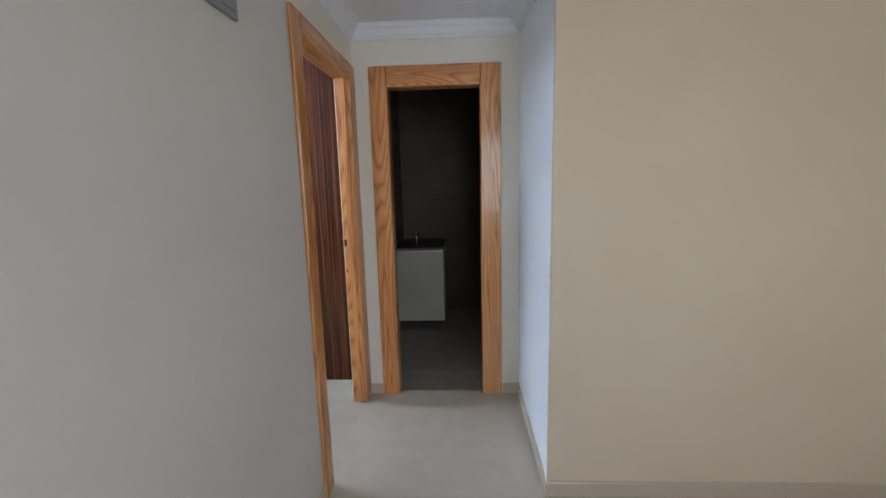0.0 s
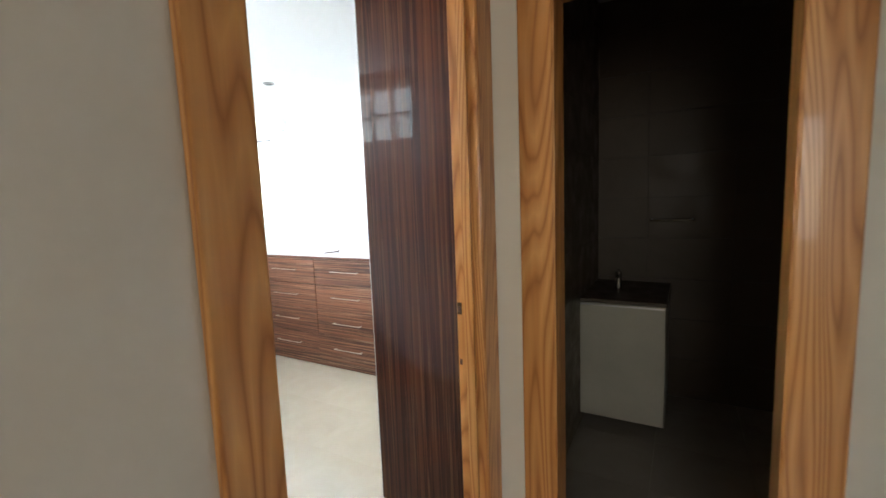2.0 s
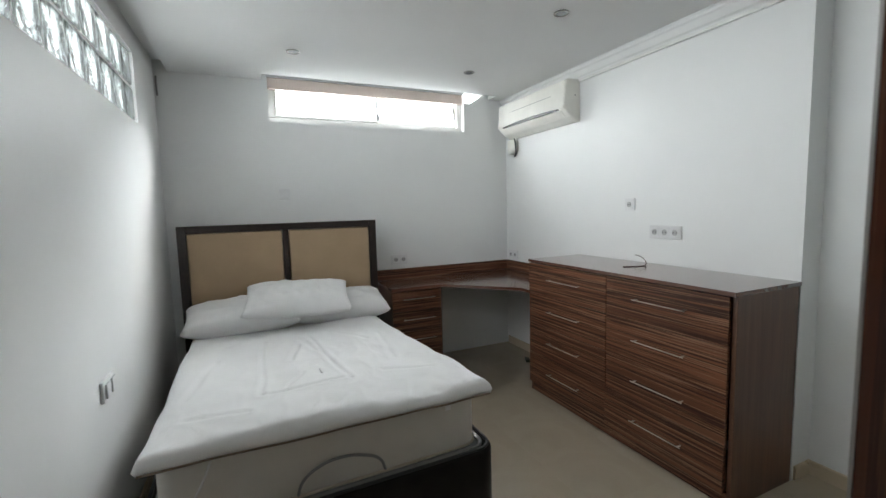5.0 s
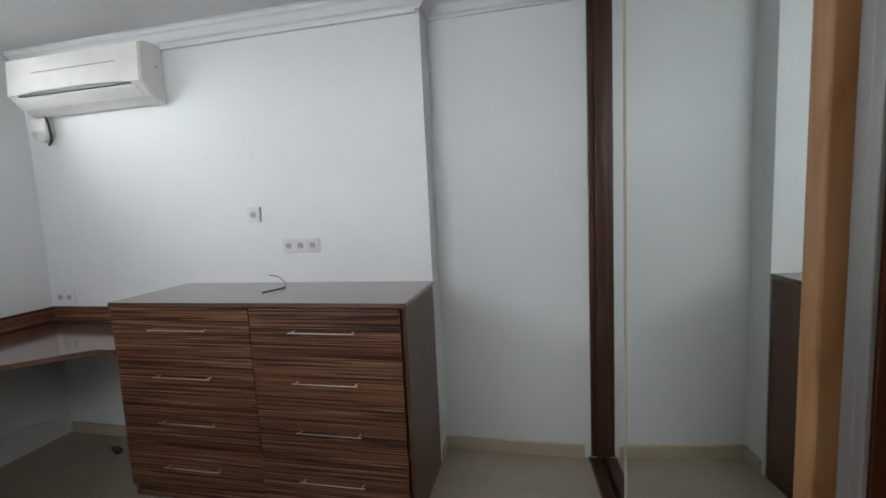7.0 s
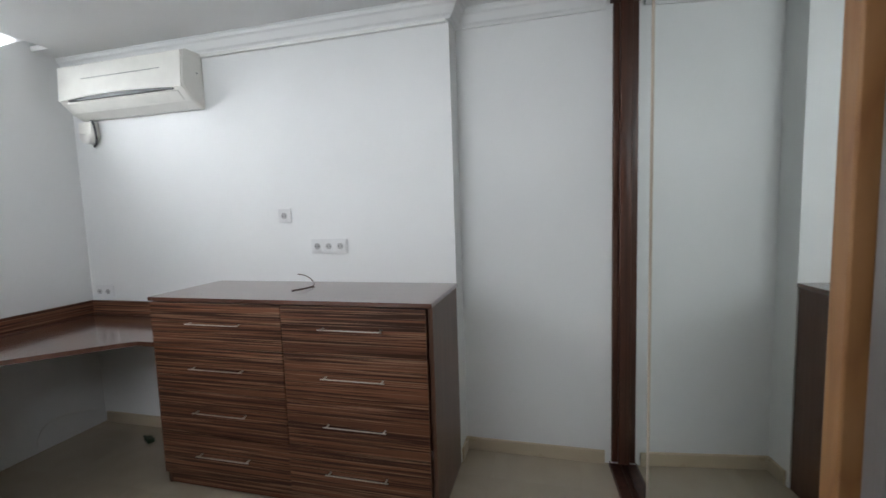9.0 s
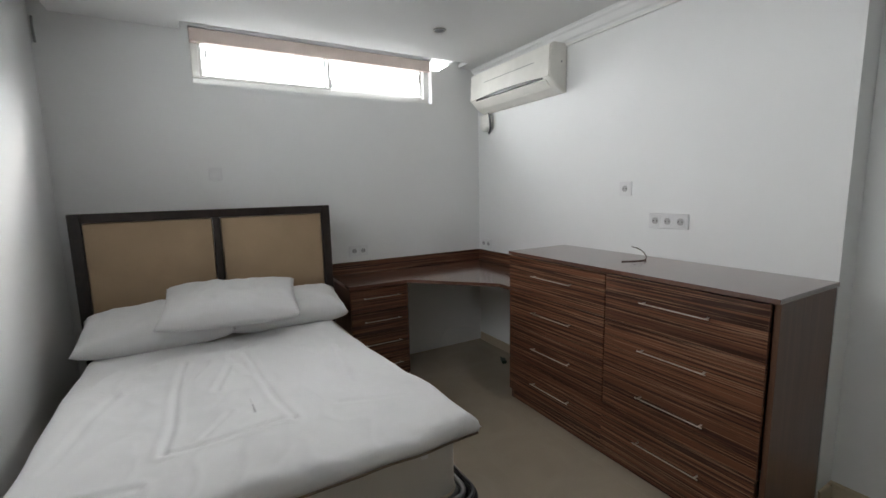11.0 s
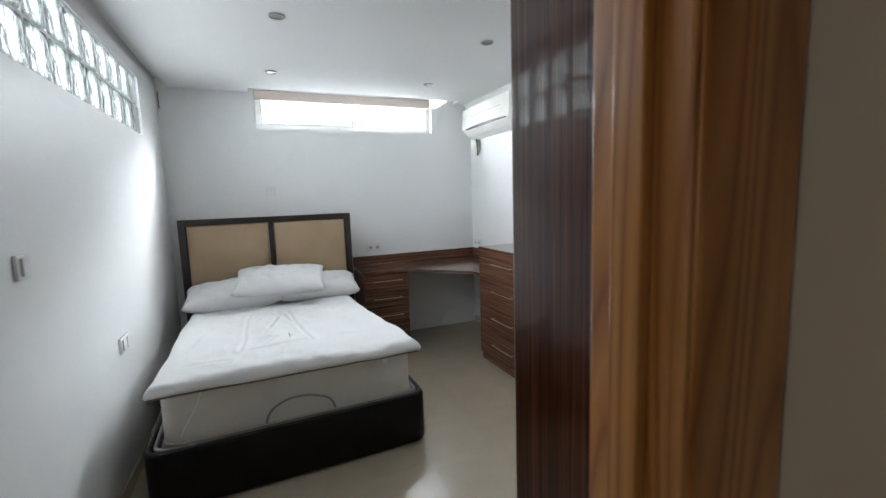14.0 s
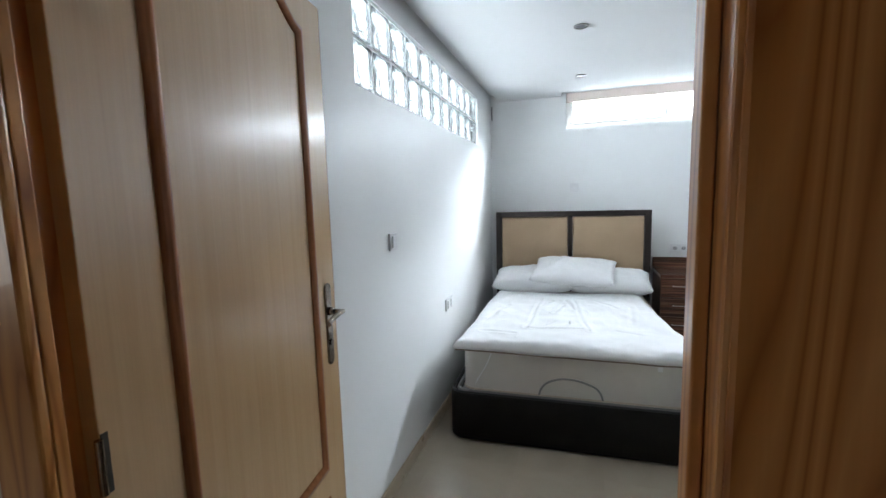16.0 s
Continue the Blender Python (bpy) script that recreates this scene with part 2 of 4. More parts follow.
def tile(name, a, b2, rough, spec=0.5, var=0.10):
    m, nt, b = mat(name, rough, 0, spec)
    tc = nt.nodes.new("ShaderNodeTexCoord")
    v = tc.outputs["Object"]
    info = nt.nodes.new("ShaderNodeObjectInfo")
    n = noise_of(nt, v, 2.2, 7, 0.6, 0.8)
    base = ramp_of(nt, n, [(0.3, a), (0.7, b2)]).outputs[0]
    tint = ramp_of(nt, info.outputs["Random"], [(0.0, (1 - var,) * 3), (1.0, (1.0,) * 3)]).outputs[0]
    nt.links.new(mix_of(nt, 1.0, base, tint, "MULTIPLY"), b.inputs["Base Color"])
    rr = ramp_of(nt, noise_of(nt, v, 9, 6), [(0.3, (rough * 0.8,) * 3), (0.7, (rough * 1.5,) * 3)])
    nt.links.new(rr.outputs[0], b.inputs["Roughness"])
    return m


TILE = tile("beige_porcelain_tile", (0.44, 0.375, 0.285), (0.50, 0.43, 0.335), 0.16, 0.5, 0.015)
GROUT = plain("beige_grout", (0.42, 0.36, 0.27), 0.8)
SKIRT = tile("beige_skirting_tile", (0.55, 0.455, 0.325), (0.585, 0.49, 0.355), 0.3)
DTILE = tile("dark_brown_wall_tile", (0.088, 0.062, 0.040), (0.112, 0.082, 0.055), 0.4, 0.3, 0.10)
DFLOOR = tile("dark_brown_floor_tile", (0.30, 0.255, 0.205), (0.36, 0.31, 0.255), 0.35)
DGROUT = plain("dark_grout", (0.085, 0.072, 0.06), 0.9)


def glass_mat(name, rough, bumps):
    m, nt, b = mat(name, rough)
    b.inputs["Base Color"].default_value = (0.95, 0.98, 0.98, 1)
    b.inputs["Transmission Weight"].default_value = 1.0
    b.inputs["IOR"].default_value = 1.45
    if bumps:
        n = noise_of(nt, coords(nt, (1, 1, 1)), 14, 1, 0.4, 1.2)
        bump_of(nt, b, n, 0.55, 0.03)
    return m


GLASS = glass_mat("clear_glass", 0.0, False)
BLOCKGLASS = glass_mat("wavy_glass", 0.26, True)
BLOCKGLASS.node_tree.nodes["Principled BSDF"].inputs["Base Color"].default_value = (0.088, 0.096, 0.094, 1)
m_, nt_, b_ = mat("silver_mirror", 0.015, 1.0)
b_.inputs["Base Color"].default_value = (0.80, 0.83, 0.81, 1)
MIRROR = m_


# ---- building helpers ----
def box(bm, lo, hi, bevel=0.0, seg=2):
    r = bmesh.ops.create_cube(bm, size=1.0)
    vs = r["verts"]
    for v in vs:
        v.co = Vector([(lo[i] + hi[i]) / 2 + v.co[i] * (hi[i] - lo[i]) for i in range(3)])
    if bevel:
        es = list({e for v in vs for e in v.link_edges})
        bmesh.ops.bevel(bm, geom=es, offset=bevel, segments=seg, profile=0.5, affect="EDGES")
    return bm


def cyl(bm, a, b, r, r2=None, seg=16):
    a, b = Vector(a), Vector(b)
    d = b - a
    m = Matrix.Translation((a + b) / 2) @ d.to_track_quat("Z", "Y").to_matrix().to_4x4()
    bmesh.ops.create_cone(bm, cap_ends=True, segments=seg, radius1=r, radius2=r if r2 is None else r2, depth=d.length, matrix=m)
    return bm


def mesh_of(name, bm, material, smooth=False):
    me = bpy.data.meshes.new(name)
    bmesh.ops.recalc_face_normals(bm, faces=bm.faces[:])
    if smooth:
        for f in bm.faces:
            f.smooth = True
    bm.to_mesh(me)
    bm.free()
    me.materials.append(material)
    return me


def part(name, bm, material, parent=None, label="", smooth=False):
    ob = new(name, mesh_of(name, bm, material, smooth))
    if parent is not None:
        ob.parent = parent
        ob.matrix_parent_inverse = parent.matrix_basis.inverted()
    if label:
        ob["label"] = label
    return ob


def boxes(*specs):
    bm = bmesh.new()
    for s in specs:
        box(bm, *s)
    return bm


def thing(name, place, label, category, group=""):
    e = new(name)
    e.location = place
    bpy.context.view_layer.update()
    e.empty_display_size = 0.05
    return tagged(e, label, category, group)


def structure(name, bm, material, label="", category="", smooth=False):
    ob = part(name, bm, material, None, label, smooth)
    return tagged(ob, label, category, "", "structure")


def tube(name, pts, r, material, parent=None, seg=6, label=""):
    """A round bar swept through the points."""
    cu = bpy.data.curves.new(name, "CURVE")
    cu.dimensions, cu.bevel_depth, cu.bevel_resolution, cu.use_fill_caps = "3D", r, 3, True
    sp = cu.splines.new("BEZIER")
    sp.bezier_points.add(len(pts) - 1)
    for p, q in zip(sp.bezier_points, pts):
        p.co = q
        p.handle_left_type = p.handle_right_type = "AUTO"
    cu.resolution_u = seg
    tmp = bpy.data.objects.new(name, cu)
    scene.collection.objects.link(tmp)
    me = bpy.data.meshes.new_from_object(tmp.evaluated_get(bpy.context.evaluated_depsgraph_get()))
    bpy.data.objects.remove(tmp)
    bpy.data.curves.remove(cu)
    me.materials.clear()
    me.materials.append(material)
    for f in me.polygons:
        f.use_smooth = True
    ob = new(name, me)
    if parent is not None:
        ob.parent = parent
        ob.matrix_parent_inverse = parent.matrix_basis.inverted()
    if label:
        ob["label"] = label
    return ob


def sweep(bm, profile, path):
    """Sweeps an open or closed profile (offset, height) along a level path of (x, y) points; the offset lies to the right of the path, with mitred corners."""
    rings = []
    n = len(path)
    for i, p in enumerate(path):
        p = Vector(p)
        d0 = (p - Vector(path[i - 1])).normalized() if i else None
        d1 = (Vector(path[i + 1]) - p).normalized() if i < n - 1 else None
        if d0 is None:
            side, k = Vector((d1.y, -d1.x)), 1
        elif d1 is None:
            side, k = Vector((d0.y, -d0.x)), 1
        else:
            s0, s1 = Vector((d0.y, -d0.x)), Vector((d1.y, -d1.x))
            side = (s0 + s1).normalized()
            k = 1 / max(0.2, side.dot(s0))
        rings.append([bm.verts.new((p.x + side.x * o * k, p.y + side.y * o * k, z)) for o, z in profile])
    m = len(profile)
    for a, b in zip(rings, rings[1:]):
        for j in range(m):
            bm.faces.new((a[j], a[(j + 1) % m], b[(j + 1) % m], b[j]))
    bm.faces.new(rings[0])
    bm.faces.new(rings[-1])
    return bm


# ---- plan (metres) ----
WX, WX2 = 2.898, 3.05          # wall with the air conditioner, and its recess
STEP = 2.170                  # where the recess begins
WY = 4.69                     # headboard wall
DY0, DY1 = 0.645, 0.735       # wall with the bedroom door
DL, DR, DH = 0.135, 0.968, 2.07
CZ = 2.40                    # ceiling
BX, BX2 = 1.088, 1.18          # wall with the bathroom door
BL, BR = -0.146, 0.427        # bathroom door opening (y)
HY = -0.394                   # hall's other wall
LX = 0.122                    # cream wall beside the hall
WINL, WINR, WINB, WINT = 0.740, 2.440, 2.090, 2.430
GB0, GBZ, GBN = 1.888, 1.92, 11

# ---- structure ----
structure("floor", boxes(((-3.2, -3.2, -0.10), (3.3, 4.8, -0.012))), GROUT, "beige tile bedding under the floor", "floor")

# bedroom walls
bm = boxes(((-0.12, WY, 0), (WINL, WY + 0.14, 2.6)), ((2.70, WY, 0), (WX2 + 0.12, WY + 0.14, 2.6)), ((WINR, WY, 0), (2.70, WY + 0.14, 2.325)),
           ((WINL, WY, 0), (WINR, WY + 0.14, WINB)), ((WINL, WY, WINT), (WINR, WY + 0.14, 2.6)), ((WINR, WY + 0.02, 2.46), (2.70, WY + 0.14, 2.6)))
# sloping sill of the notch beside the window head
w0 = [bm.verts.new((x, WY, z)) for x, z in ((WINR, 2.325), (2.70, 2.325), (2.70, 2.458), (2.68, 2.458), (WINR + 0.06, 2.352), (WINR, 2.352))]
w1 = [bm.verts.new((v.co.x, WY + 0.14, v.co.z)) for v in w0]
bm.faces.new(w0)
bm.faces.new(w1)
for i in range(6):
    bm.faces.new((w0[i], w0[(i + 1) % 6], w1[(i + 1) % 6], w1[i]))
structure("wall_headboard", bm, WHITE, "white painted wall behind the bed with a high window", "wall")
gz1, gy1 = GBZ + 0.40, GB0 + 0.2 * GBN
structure("wall_glass_block", boxes(((-0.12, DY1, 0), (0, WY, GBZ)), ((-0.12, DY1, gz1), (0, WY, 2.6)),
                                    ((-0.12, DY1, GBZ), (0, GB0, gz1)), ((-0.12, gy1, GBZ), (0, WY, gz1))), WHITE,
          "white painted wall with a band of glass blocks", "wall")
structure("wall_air_conditioner", boxes(((WX, STEP, 0), (WX2 + 0.12, WY, 2.6)), ((WX2, DY1, 0), (WX2 + 0.12, STEP, 2.6))), WHITE,
          "white painted wall stepping back beside the dresser", "wall")
structure("wall_living_left", boxes(((-3.2, DY0, 0), (DL - 0.031, DY1, 2.6))), GREIGE, "pale grey painted living room wall", "wall")
structure("wall_door", boxes(((DR + 0.03, DY0, 0), (WX2 + 0.12, DY1, 2.6)),
                             ((DL - 0.03, DY0, DH + 0.03), (DR + 0.03, DY1, 2.6))), WARM, "warm white painted wall between hall and bedroom", "wall")
# hall and living room
structure("wall_bathroom_door", boxes(((BX, -1.2, 0), (BX2, BL - 0.03, 2.85)), ((BX, BR + 0.03, 0), (BX2, DY0, 2.85)),
                                      ((BX, BL - 0.03, 2.06), (BX2, BR + 0.03, 2.85))), HALLW, "off-white painted wall at the end of the hall", "wall")
structure("wall_hall", boxes(((LX + 0.02, HY - 0.1, 0), (BX, HY, 2.6))), WHITE, "white painted hall side wall", "wall")
structure("wall_living_cream", boxes(((LX, -3.2, 0), (LX + 0.1, HY - 0.001, 2.6))), CREAM, "cream painted living room wall", "wall")
# this wall is never in view; its opening is added for the fill lamp
structure("wall_living_back", boxes(((-3.3, -3.3, 0), (-3.2, -1.36, 2.6)), ((-3.3, -0.14, 0), (-3.2, DY1, 2.6)), ((-3.3, -1.36, 0), (-3.2, -0.14, 0.85)),
                                    ((-3.3, -1.36, 2.15), (-3.2, -0.14, 2.6))), CREAM, "unseen cream wall with an added opening behind the fill lamp", "wall")
structure("wall_living_side", boxes(((-3.2, -3.3, 0), (LX + 0.1, -3.2, 2.6))), CREAM, "cream painted living room wall", "wall")

# ceilings
bm = bmesh.new()
out = [(0.085, DY1), (WX2, DY1), (WX2, WY), (2.70, WY), (2.70, 4.54), (0.70, 4.54), (0.70, WY), (0.085, WY)]
lo_ = [bm.verts.new((x, y, CZ)) for x, y in out]
hi_ = [bm.verts.new((x, y, CZ + 0.03)) for x, y in out]
bm.faces.new(lo_)
bm.faces.new(hi_)
for i in range(len(out)):
    j = (i + 1) % len(out)
    bm.faces.new((lo_[i], lo_[j], hi_[j], hi_[i]))
structure("ceiling_bedroom", bm, CEIL, "white plasterboard ceiling cut back before the window, with a shadow gap", "ceiling")
structure("ceiling_slab", boxes(((-0.12, DY1, 2.47), (WX2, WY, 2.6))), PLASTER, "pale slab above the bedroom ceiling", "ceiling")
structure("ceiling_hall", boxes(((-3.2, -3.2, 2.388), (BX, DY0, 2.5))), CEIL, "white hall ceiling", "ceiling")

# crown mouldings
CROWN = [(0, CZ - 0.08), (0.012, CZ - 0.08), (0.018, CZ - 0.07), (0.03, CZ - 0.062), (0.05, CZ - 0.03), (0.062, CZ - 0.022), (0.068, CZ - 0.008), (0.075, CZ - 0.006), (0.075, CZ - 0.001), (0, CZ - 0.001)]
structure("trim_crown_air_conditioner", sweep(bmesh.new(), CROWN, [(WX2, 1.42), (WX2, STEP), (WX, STEP), (WX, WY)][::-1]), PLASTER, "white plaster crown moulding", "moulding")
HC = [(o, z - 0.012) for o, z in CROWN]
structure("trim_crown_hall", sweep(bmesh.new(), HC, [(-2.0, DY0), (BX, DY0), (BX, HY), (LX, HY), (LX, -3.0)]), PLASTER, "white plaster crown moulding in the hall", "moulding")

# skirting
SK = [(0, 0), (0.010, 0), (0.010, 0.066), (0.006, 0.072), (0, 0.072)]
structure("baseboard_bedroom_recess", sweep(bmesh.new(), SK, [(WX, 3.66), (WX, WY - 0.02)][::-1]), SKIRT, "beige tile skirting", "skirting")
structure("baseboard_recess", sweep(bmesh.new(), SK, [(WX + 0.02, STEP), (WX2, STEP), (WX2, 1.42)]), SKIRT, "beige tile skirting", "skirting")
structure("baseboard_glass_block", sweep(bmesh.new(), SK, [(0, 0.80), (0, WY - 0.06)]), SKIRT, "beige tile skirting", "skirting")
structure("baseboard_hall", sweep(bmesh.new(), SK, [(BX, BL - 0.135), (BX, HY), (LX, HY), (LX, -3.1)]), SKIRT, "beige tile skirting", "skirting")
structure("baseboard_door_corner", sweep(bmesh.new(), SK, [(BX, DY0 - 0.019), (BX, BR + 0.113)]), SKIRT, "short beige tile skirting between two door frames", "skirting")
structure("baseboard_living", sweep(bmesh.new(), SK, [(-3.1, DY0), (0.085, DY0)]), SKIRT, "beige tile skirting", "skirting")

# bathroom shell
structure("wall_bathroom_back", boxes(((3.05, -1.2, 0), (3.15, DY0, 2.85))), DGROUT, "dark tiled bathroom wall", "wall")
structure("wall_bathroom_left", boxes(((BX2 + 0.001, DY0 - 0.012, 0), (3.05, DY0 - 0.002, 2.85))), DGROUT, "dark tiled bathroom wall", "wall")
structure("wall_bathroom_right", boxes(((BX2, -1.3, 0), (3.15, -1.2, 2.85))), DGROUT, "dark tiled bathroom wall", "wall")
structure("ceiling_bathroom", boxes(((BX2, -1.2, 2.75), (3.05, DY0, 2.85))), CEIL, "white bathroom ceiling", "ceiling")


# door frames
door_1 = thing("door_1", (0.58, 0.69, 0), "varnished pine door frame with wide flat architraves", "door frame")
door_1["kind"] = "structure"
yf = DY0 - 0.018
part("jamb", boxes(((DL - 0.03, yf + 0.003, 0), (DL, DY1 + 0.003, DH), 0.003)), PINE, door_1)
part("jamb", boxes(((DR, yf + 0.003, 0), (DR + 0.03, DY1 - 0.010, DH), 0.004)), PINE, door_1)
part("head_jamb", boxes(((DL - 0.03, yf + 0.003, DH), (DR + 0.03, DY1 + 0.003, DH + 0.03), 0.003)), PINE_X, door_1)
part("architrave", boxes(((0.085, yf, 0), (0.188, DY0 - 0.001, DH + 0.085), 0.005)), PINE, door_1)
part("architrave", boxes(((DR + 0.004, yf, 0), (1.085, DY0 - 0.001, DH + 0.085), 0.005)), PINE, door_1)
part("head_architrave", boxes(((0.189, yf, DH + 0.004), (DR + 0.003, DY0 - 0.001, DH + 0.085), 0.005)), PINE_X, door_1)
part("stop", boxes(((DL + 0.001, DY0, 0), (0.186, 0.662, DH), 0.002)), PINE, door_1)
part("stop", boxes(((DR - 0.012, 0.66, 0), (DR - 0.001, 0.69, DH), 0.002)), PINE, door_1)
part("strike_plate", boxes(((DR - 0.0018, 0.705, 1.06), (DR - 0.0005, 0.721, 1.10), 0.0005)), NICKEL, door_1, "dull dark strike plate")
for z0, z1 in ((1.066, 1.088), (0.89, 0.91)):
    part("latch_hole", boxes(((DR - 0.003, 0.708, z0), (DR - 0.0015, 0.718, z1), 0.0005)), DARKWOOD, door_1)

door_2 = thing("door_2", (1.12, 0.13, 0), "varnished pine bathroom door frame", "door frame")
door_2["kind"] = "structure"
xf = BX - 0.018
part("jamb", boxes(((xf + 0.003, BL - 0.03, 0), (BX2 + 0.01, BL, 2.03), 0.003)), PINE, door_2)
part("jamb", boxes(((xf + 0.003, BR, 0), (BX2 + 0.01, BR + 0.03, 2.03), 0.003)), PINE, door_2)
part("head_jamb", boxes(((xf + 0.003, BL - 0.03, 2.03), (BX2 + 0.01, BR + 0.03, 2.06), 0.003)), PINE_Y, door_2)
part("architrave", boxes(((xf, BL - 0.13, 0), (BX - 0.001, BL - 0.004, 2.155), 0.005)), PINE, door_2)
part("architrave", boxes(((xf, BR + 0.004, 0), (BX - 0.001, BR + 0.112, 2.155), 0.005)), PINE, door_2)
part("head_architrave", boxes(((xf, BL - 0.003, 2.034), (BX - 0.001, BR + 0.003, 2.155), 0.005)), PINE_Y, door_2)

# window over the bed
window_1 = thing("window_1", (1.54, WY + 0.09, WINB), "white sliding window high under the ceiling, glaring daylight", "window")
window_1["kind"] = "structure"
wy = WY + 0.06
part("window_frame", boxes(((WINL, wy, WINB), (WINR, wy + 0.06, WINB + 0.045), 0.004), ((WINL, wy, WINT - 0.045), (WINR, wy + 0.06, WINT), 0.004),
                           ((WINL, wy, WINB + 0.045), (WINL + 0.045, wy + 0.06, WINT - 0.045), 0.004), ((WINR - 0.045, wy, WINB + 0.045), (WINR, wy + 0.06, WINT - 0.045), 0.004)), WPLASTIC, window_1)
wm = 1.61
for a, b2, dy in ((WINL + 0.045, wm + 0.02, 0.005), (wm - 0.02, WINR - 0.045, 0.03)):
    z0, z1 = WINB + 0.047, WINT - 0.047
    sash = part("sash", boxes(((a, wy + dy, z0), (b2, wy + dy + 0.022, z0 + 0.018), 0.003), ((a, wy + dy, z1 - 0.018), (b2, wy + dy + 0.022, z1), 0.003),
                              ((a, wy + dy, z0 + 0.018), (a + 0.018, wy + dy + 0.022, z1 - 0.018), 0.003), ((b2 - 0.018, wy + dy, z0 + 0.018), (b2, wy + dy + 0.022, z1 - 0.018), 0.003)), WPLASTIC, window_1)
    pane = part("pane", boxes(((a + 0.018, wy + dy + 0.009, z0 + 0.018), (b2 - 0.018, wy + dy + 0.013, z1 - 0.018))), GLASS, sash)
    pane.visible_shadow = False
part("shutter_box", boxes(((WINL + 0.002, wy - 0.045, 2.345), (WINR - 0.002, wy - 0.002, WINT - 0.002), 0.004)), PINKISH, window_1, "pale pink shutter box")
for x, z in ((WINL + 0.088, 2.265), (WINR - 0.085, 2.255), (wm + 0.02, 2.15)):
    part("sash_latch", boxes(((x - 0.006, wy - 0.012, z), (x + 0.006, wy + 0.004, z + 0.065), 0.002)), GREYP, window_1, "grey sash latch")

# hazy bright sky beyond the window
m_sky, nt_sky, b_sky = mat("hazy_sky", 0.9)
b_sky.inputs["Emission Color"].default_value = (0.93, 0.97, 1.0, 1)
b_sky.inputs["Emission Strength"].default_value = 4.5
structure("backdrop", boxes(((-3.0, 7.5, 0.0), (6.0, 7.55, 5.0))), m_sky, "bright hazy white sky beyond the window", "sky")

# glass blocks
window_2 = thing("window_2", (-0.06, 2.9, GBZ), "two rows of wavy glass blocks with white joints", "glass block window")
window_2["kind"] = "structure"
bm = bmesh.new()
for i in range(GBN + 1):
    y = GB0 + 0.2 * i
    box(bm, (-0.085, y - 0.006, GBZ), (-0.015, y + 0.006, gz1))
for z in (GBZ, GBZ + 0.2, gz1):
    for i in range(GBN):
        box(bm, (-0.085, GB0 + 0.2 * i + 0.006, z - 0.006), (-0.015, GB0 + 0.2 * i + 0.194, z + 0.006))
part("mortar", bm, PLASTER, window_2)
bm = bmesh.new()
box(bm, (-0.045, -0.093, -0.093), (0.035, 0.093, 0.093), 0.012, 2)
block_mesh = mesh_of("glass_block", bm, BLOCKGLASS, True)
for i in range(GBN):
    for k in range(2):
        ob = new("glass_block", block_mesh)
        ob.parent = window_2
        ob.location = Vector((-0.045, GB0 + 0.1 + 0.2 * i, GBZ + 0.1 + 0.2 * k)) - window_2.location
        ob.visible_shadow = False

# ---- bedroom things ----
# door leaf, swung open to the wall
def local(name, bm, material, parent, label="", smooth=False):
    ob = part(name, bm, material, None, label, smooth)
    ob.parent = parent
    return ob


LW = 0.824
leaf = thing("door_leaf", (0.165, 0.712, 0), "glossy beech veneer door, open, with dark raised mouldings", "door")
panel = local("panel", boxes(((0, 0, 0.008), (LW, 0.035, 2.058), 0.002)), BEECH, leaf)


def ring_strip(bm, pts, w, h, closed=True):
    """A raised rounded strip along points (x, z) in the leaf's face."""
    n = len(pts)
    rings = []
    for i in range(n):
        p, q, r = Vector(pts[i - 1]), Vector(pts[i]), Vector(pts[(i + 1) % n])
        d = ((q - p).normalized() + (r - q).normalized()).normalized()
        nrm = Vector((-d.y, d.x))
        k = 1 / max(0.5, nrm.dot(Vector((-(q - p).normalized().y, (q - p).normalized().x))))
        rings.append([bm.verts.new((q.x + nrm.x * o * k * w, -e * h, q.y + nrm.y * o * k * w)) for o, e in
                      ((-0.5, 0), (-0.46, 0.5), (-0.2, 0.65), (-0.1, 1.0), (0.15, 1.0), (0.3, 0.6), (0.5, 0.35), (0.5, 0))])
    for i in range(n):
        a, b = rings[i], rings[(i + 1) % n]
        for j in range(7):
            bm.faces.new((a[j], a[j + 1], b[j + 1], b[j]))
    return bm


def stadium(x, z0, z1, r, ya, yb):
    """A plate with round ends in the leaf's face, its rim rounded over."""
    bm = bmesh.new()
    rings = []
    for k, y in ((1.0, yb), (1.0, ya * 0.4 + yb * 0.6), (0.9, ya * 0.85 + yb * 0.15), (0.72, ya)):
        ring = []
        for i in range(28):
            a = math.tau * (i + 0.5) / 28
            cz = z1 - r if math.sin(a) > 0 else z0 + r
            ring.append(bm.verts.new((x + r * k * math.cos(a), y, cz + r * k * math.sin(a))))
        rings.append(ring)
    for p, q in zip(rings, rings[1:]):
        for i in range(28):
            bm.faces.new((p[i], p[(i + 1) % 28], q[(i + 1) % 28], q[i]))
    bm.faces.new(rings[0])
    bm.faces.new(rings[-1])
    bmesh.ops.recalc_face_normals(bm, faces=bm.faces[:])
    return bm


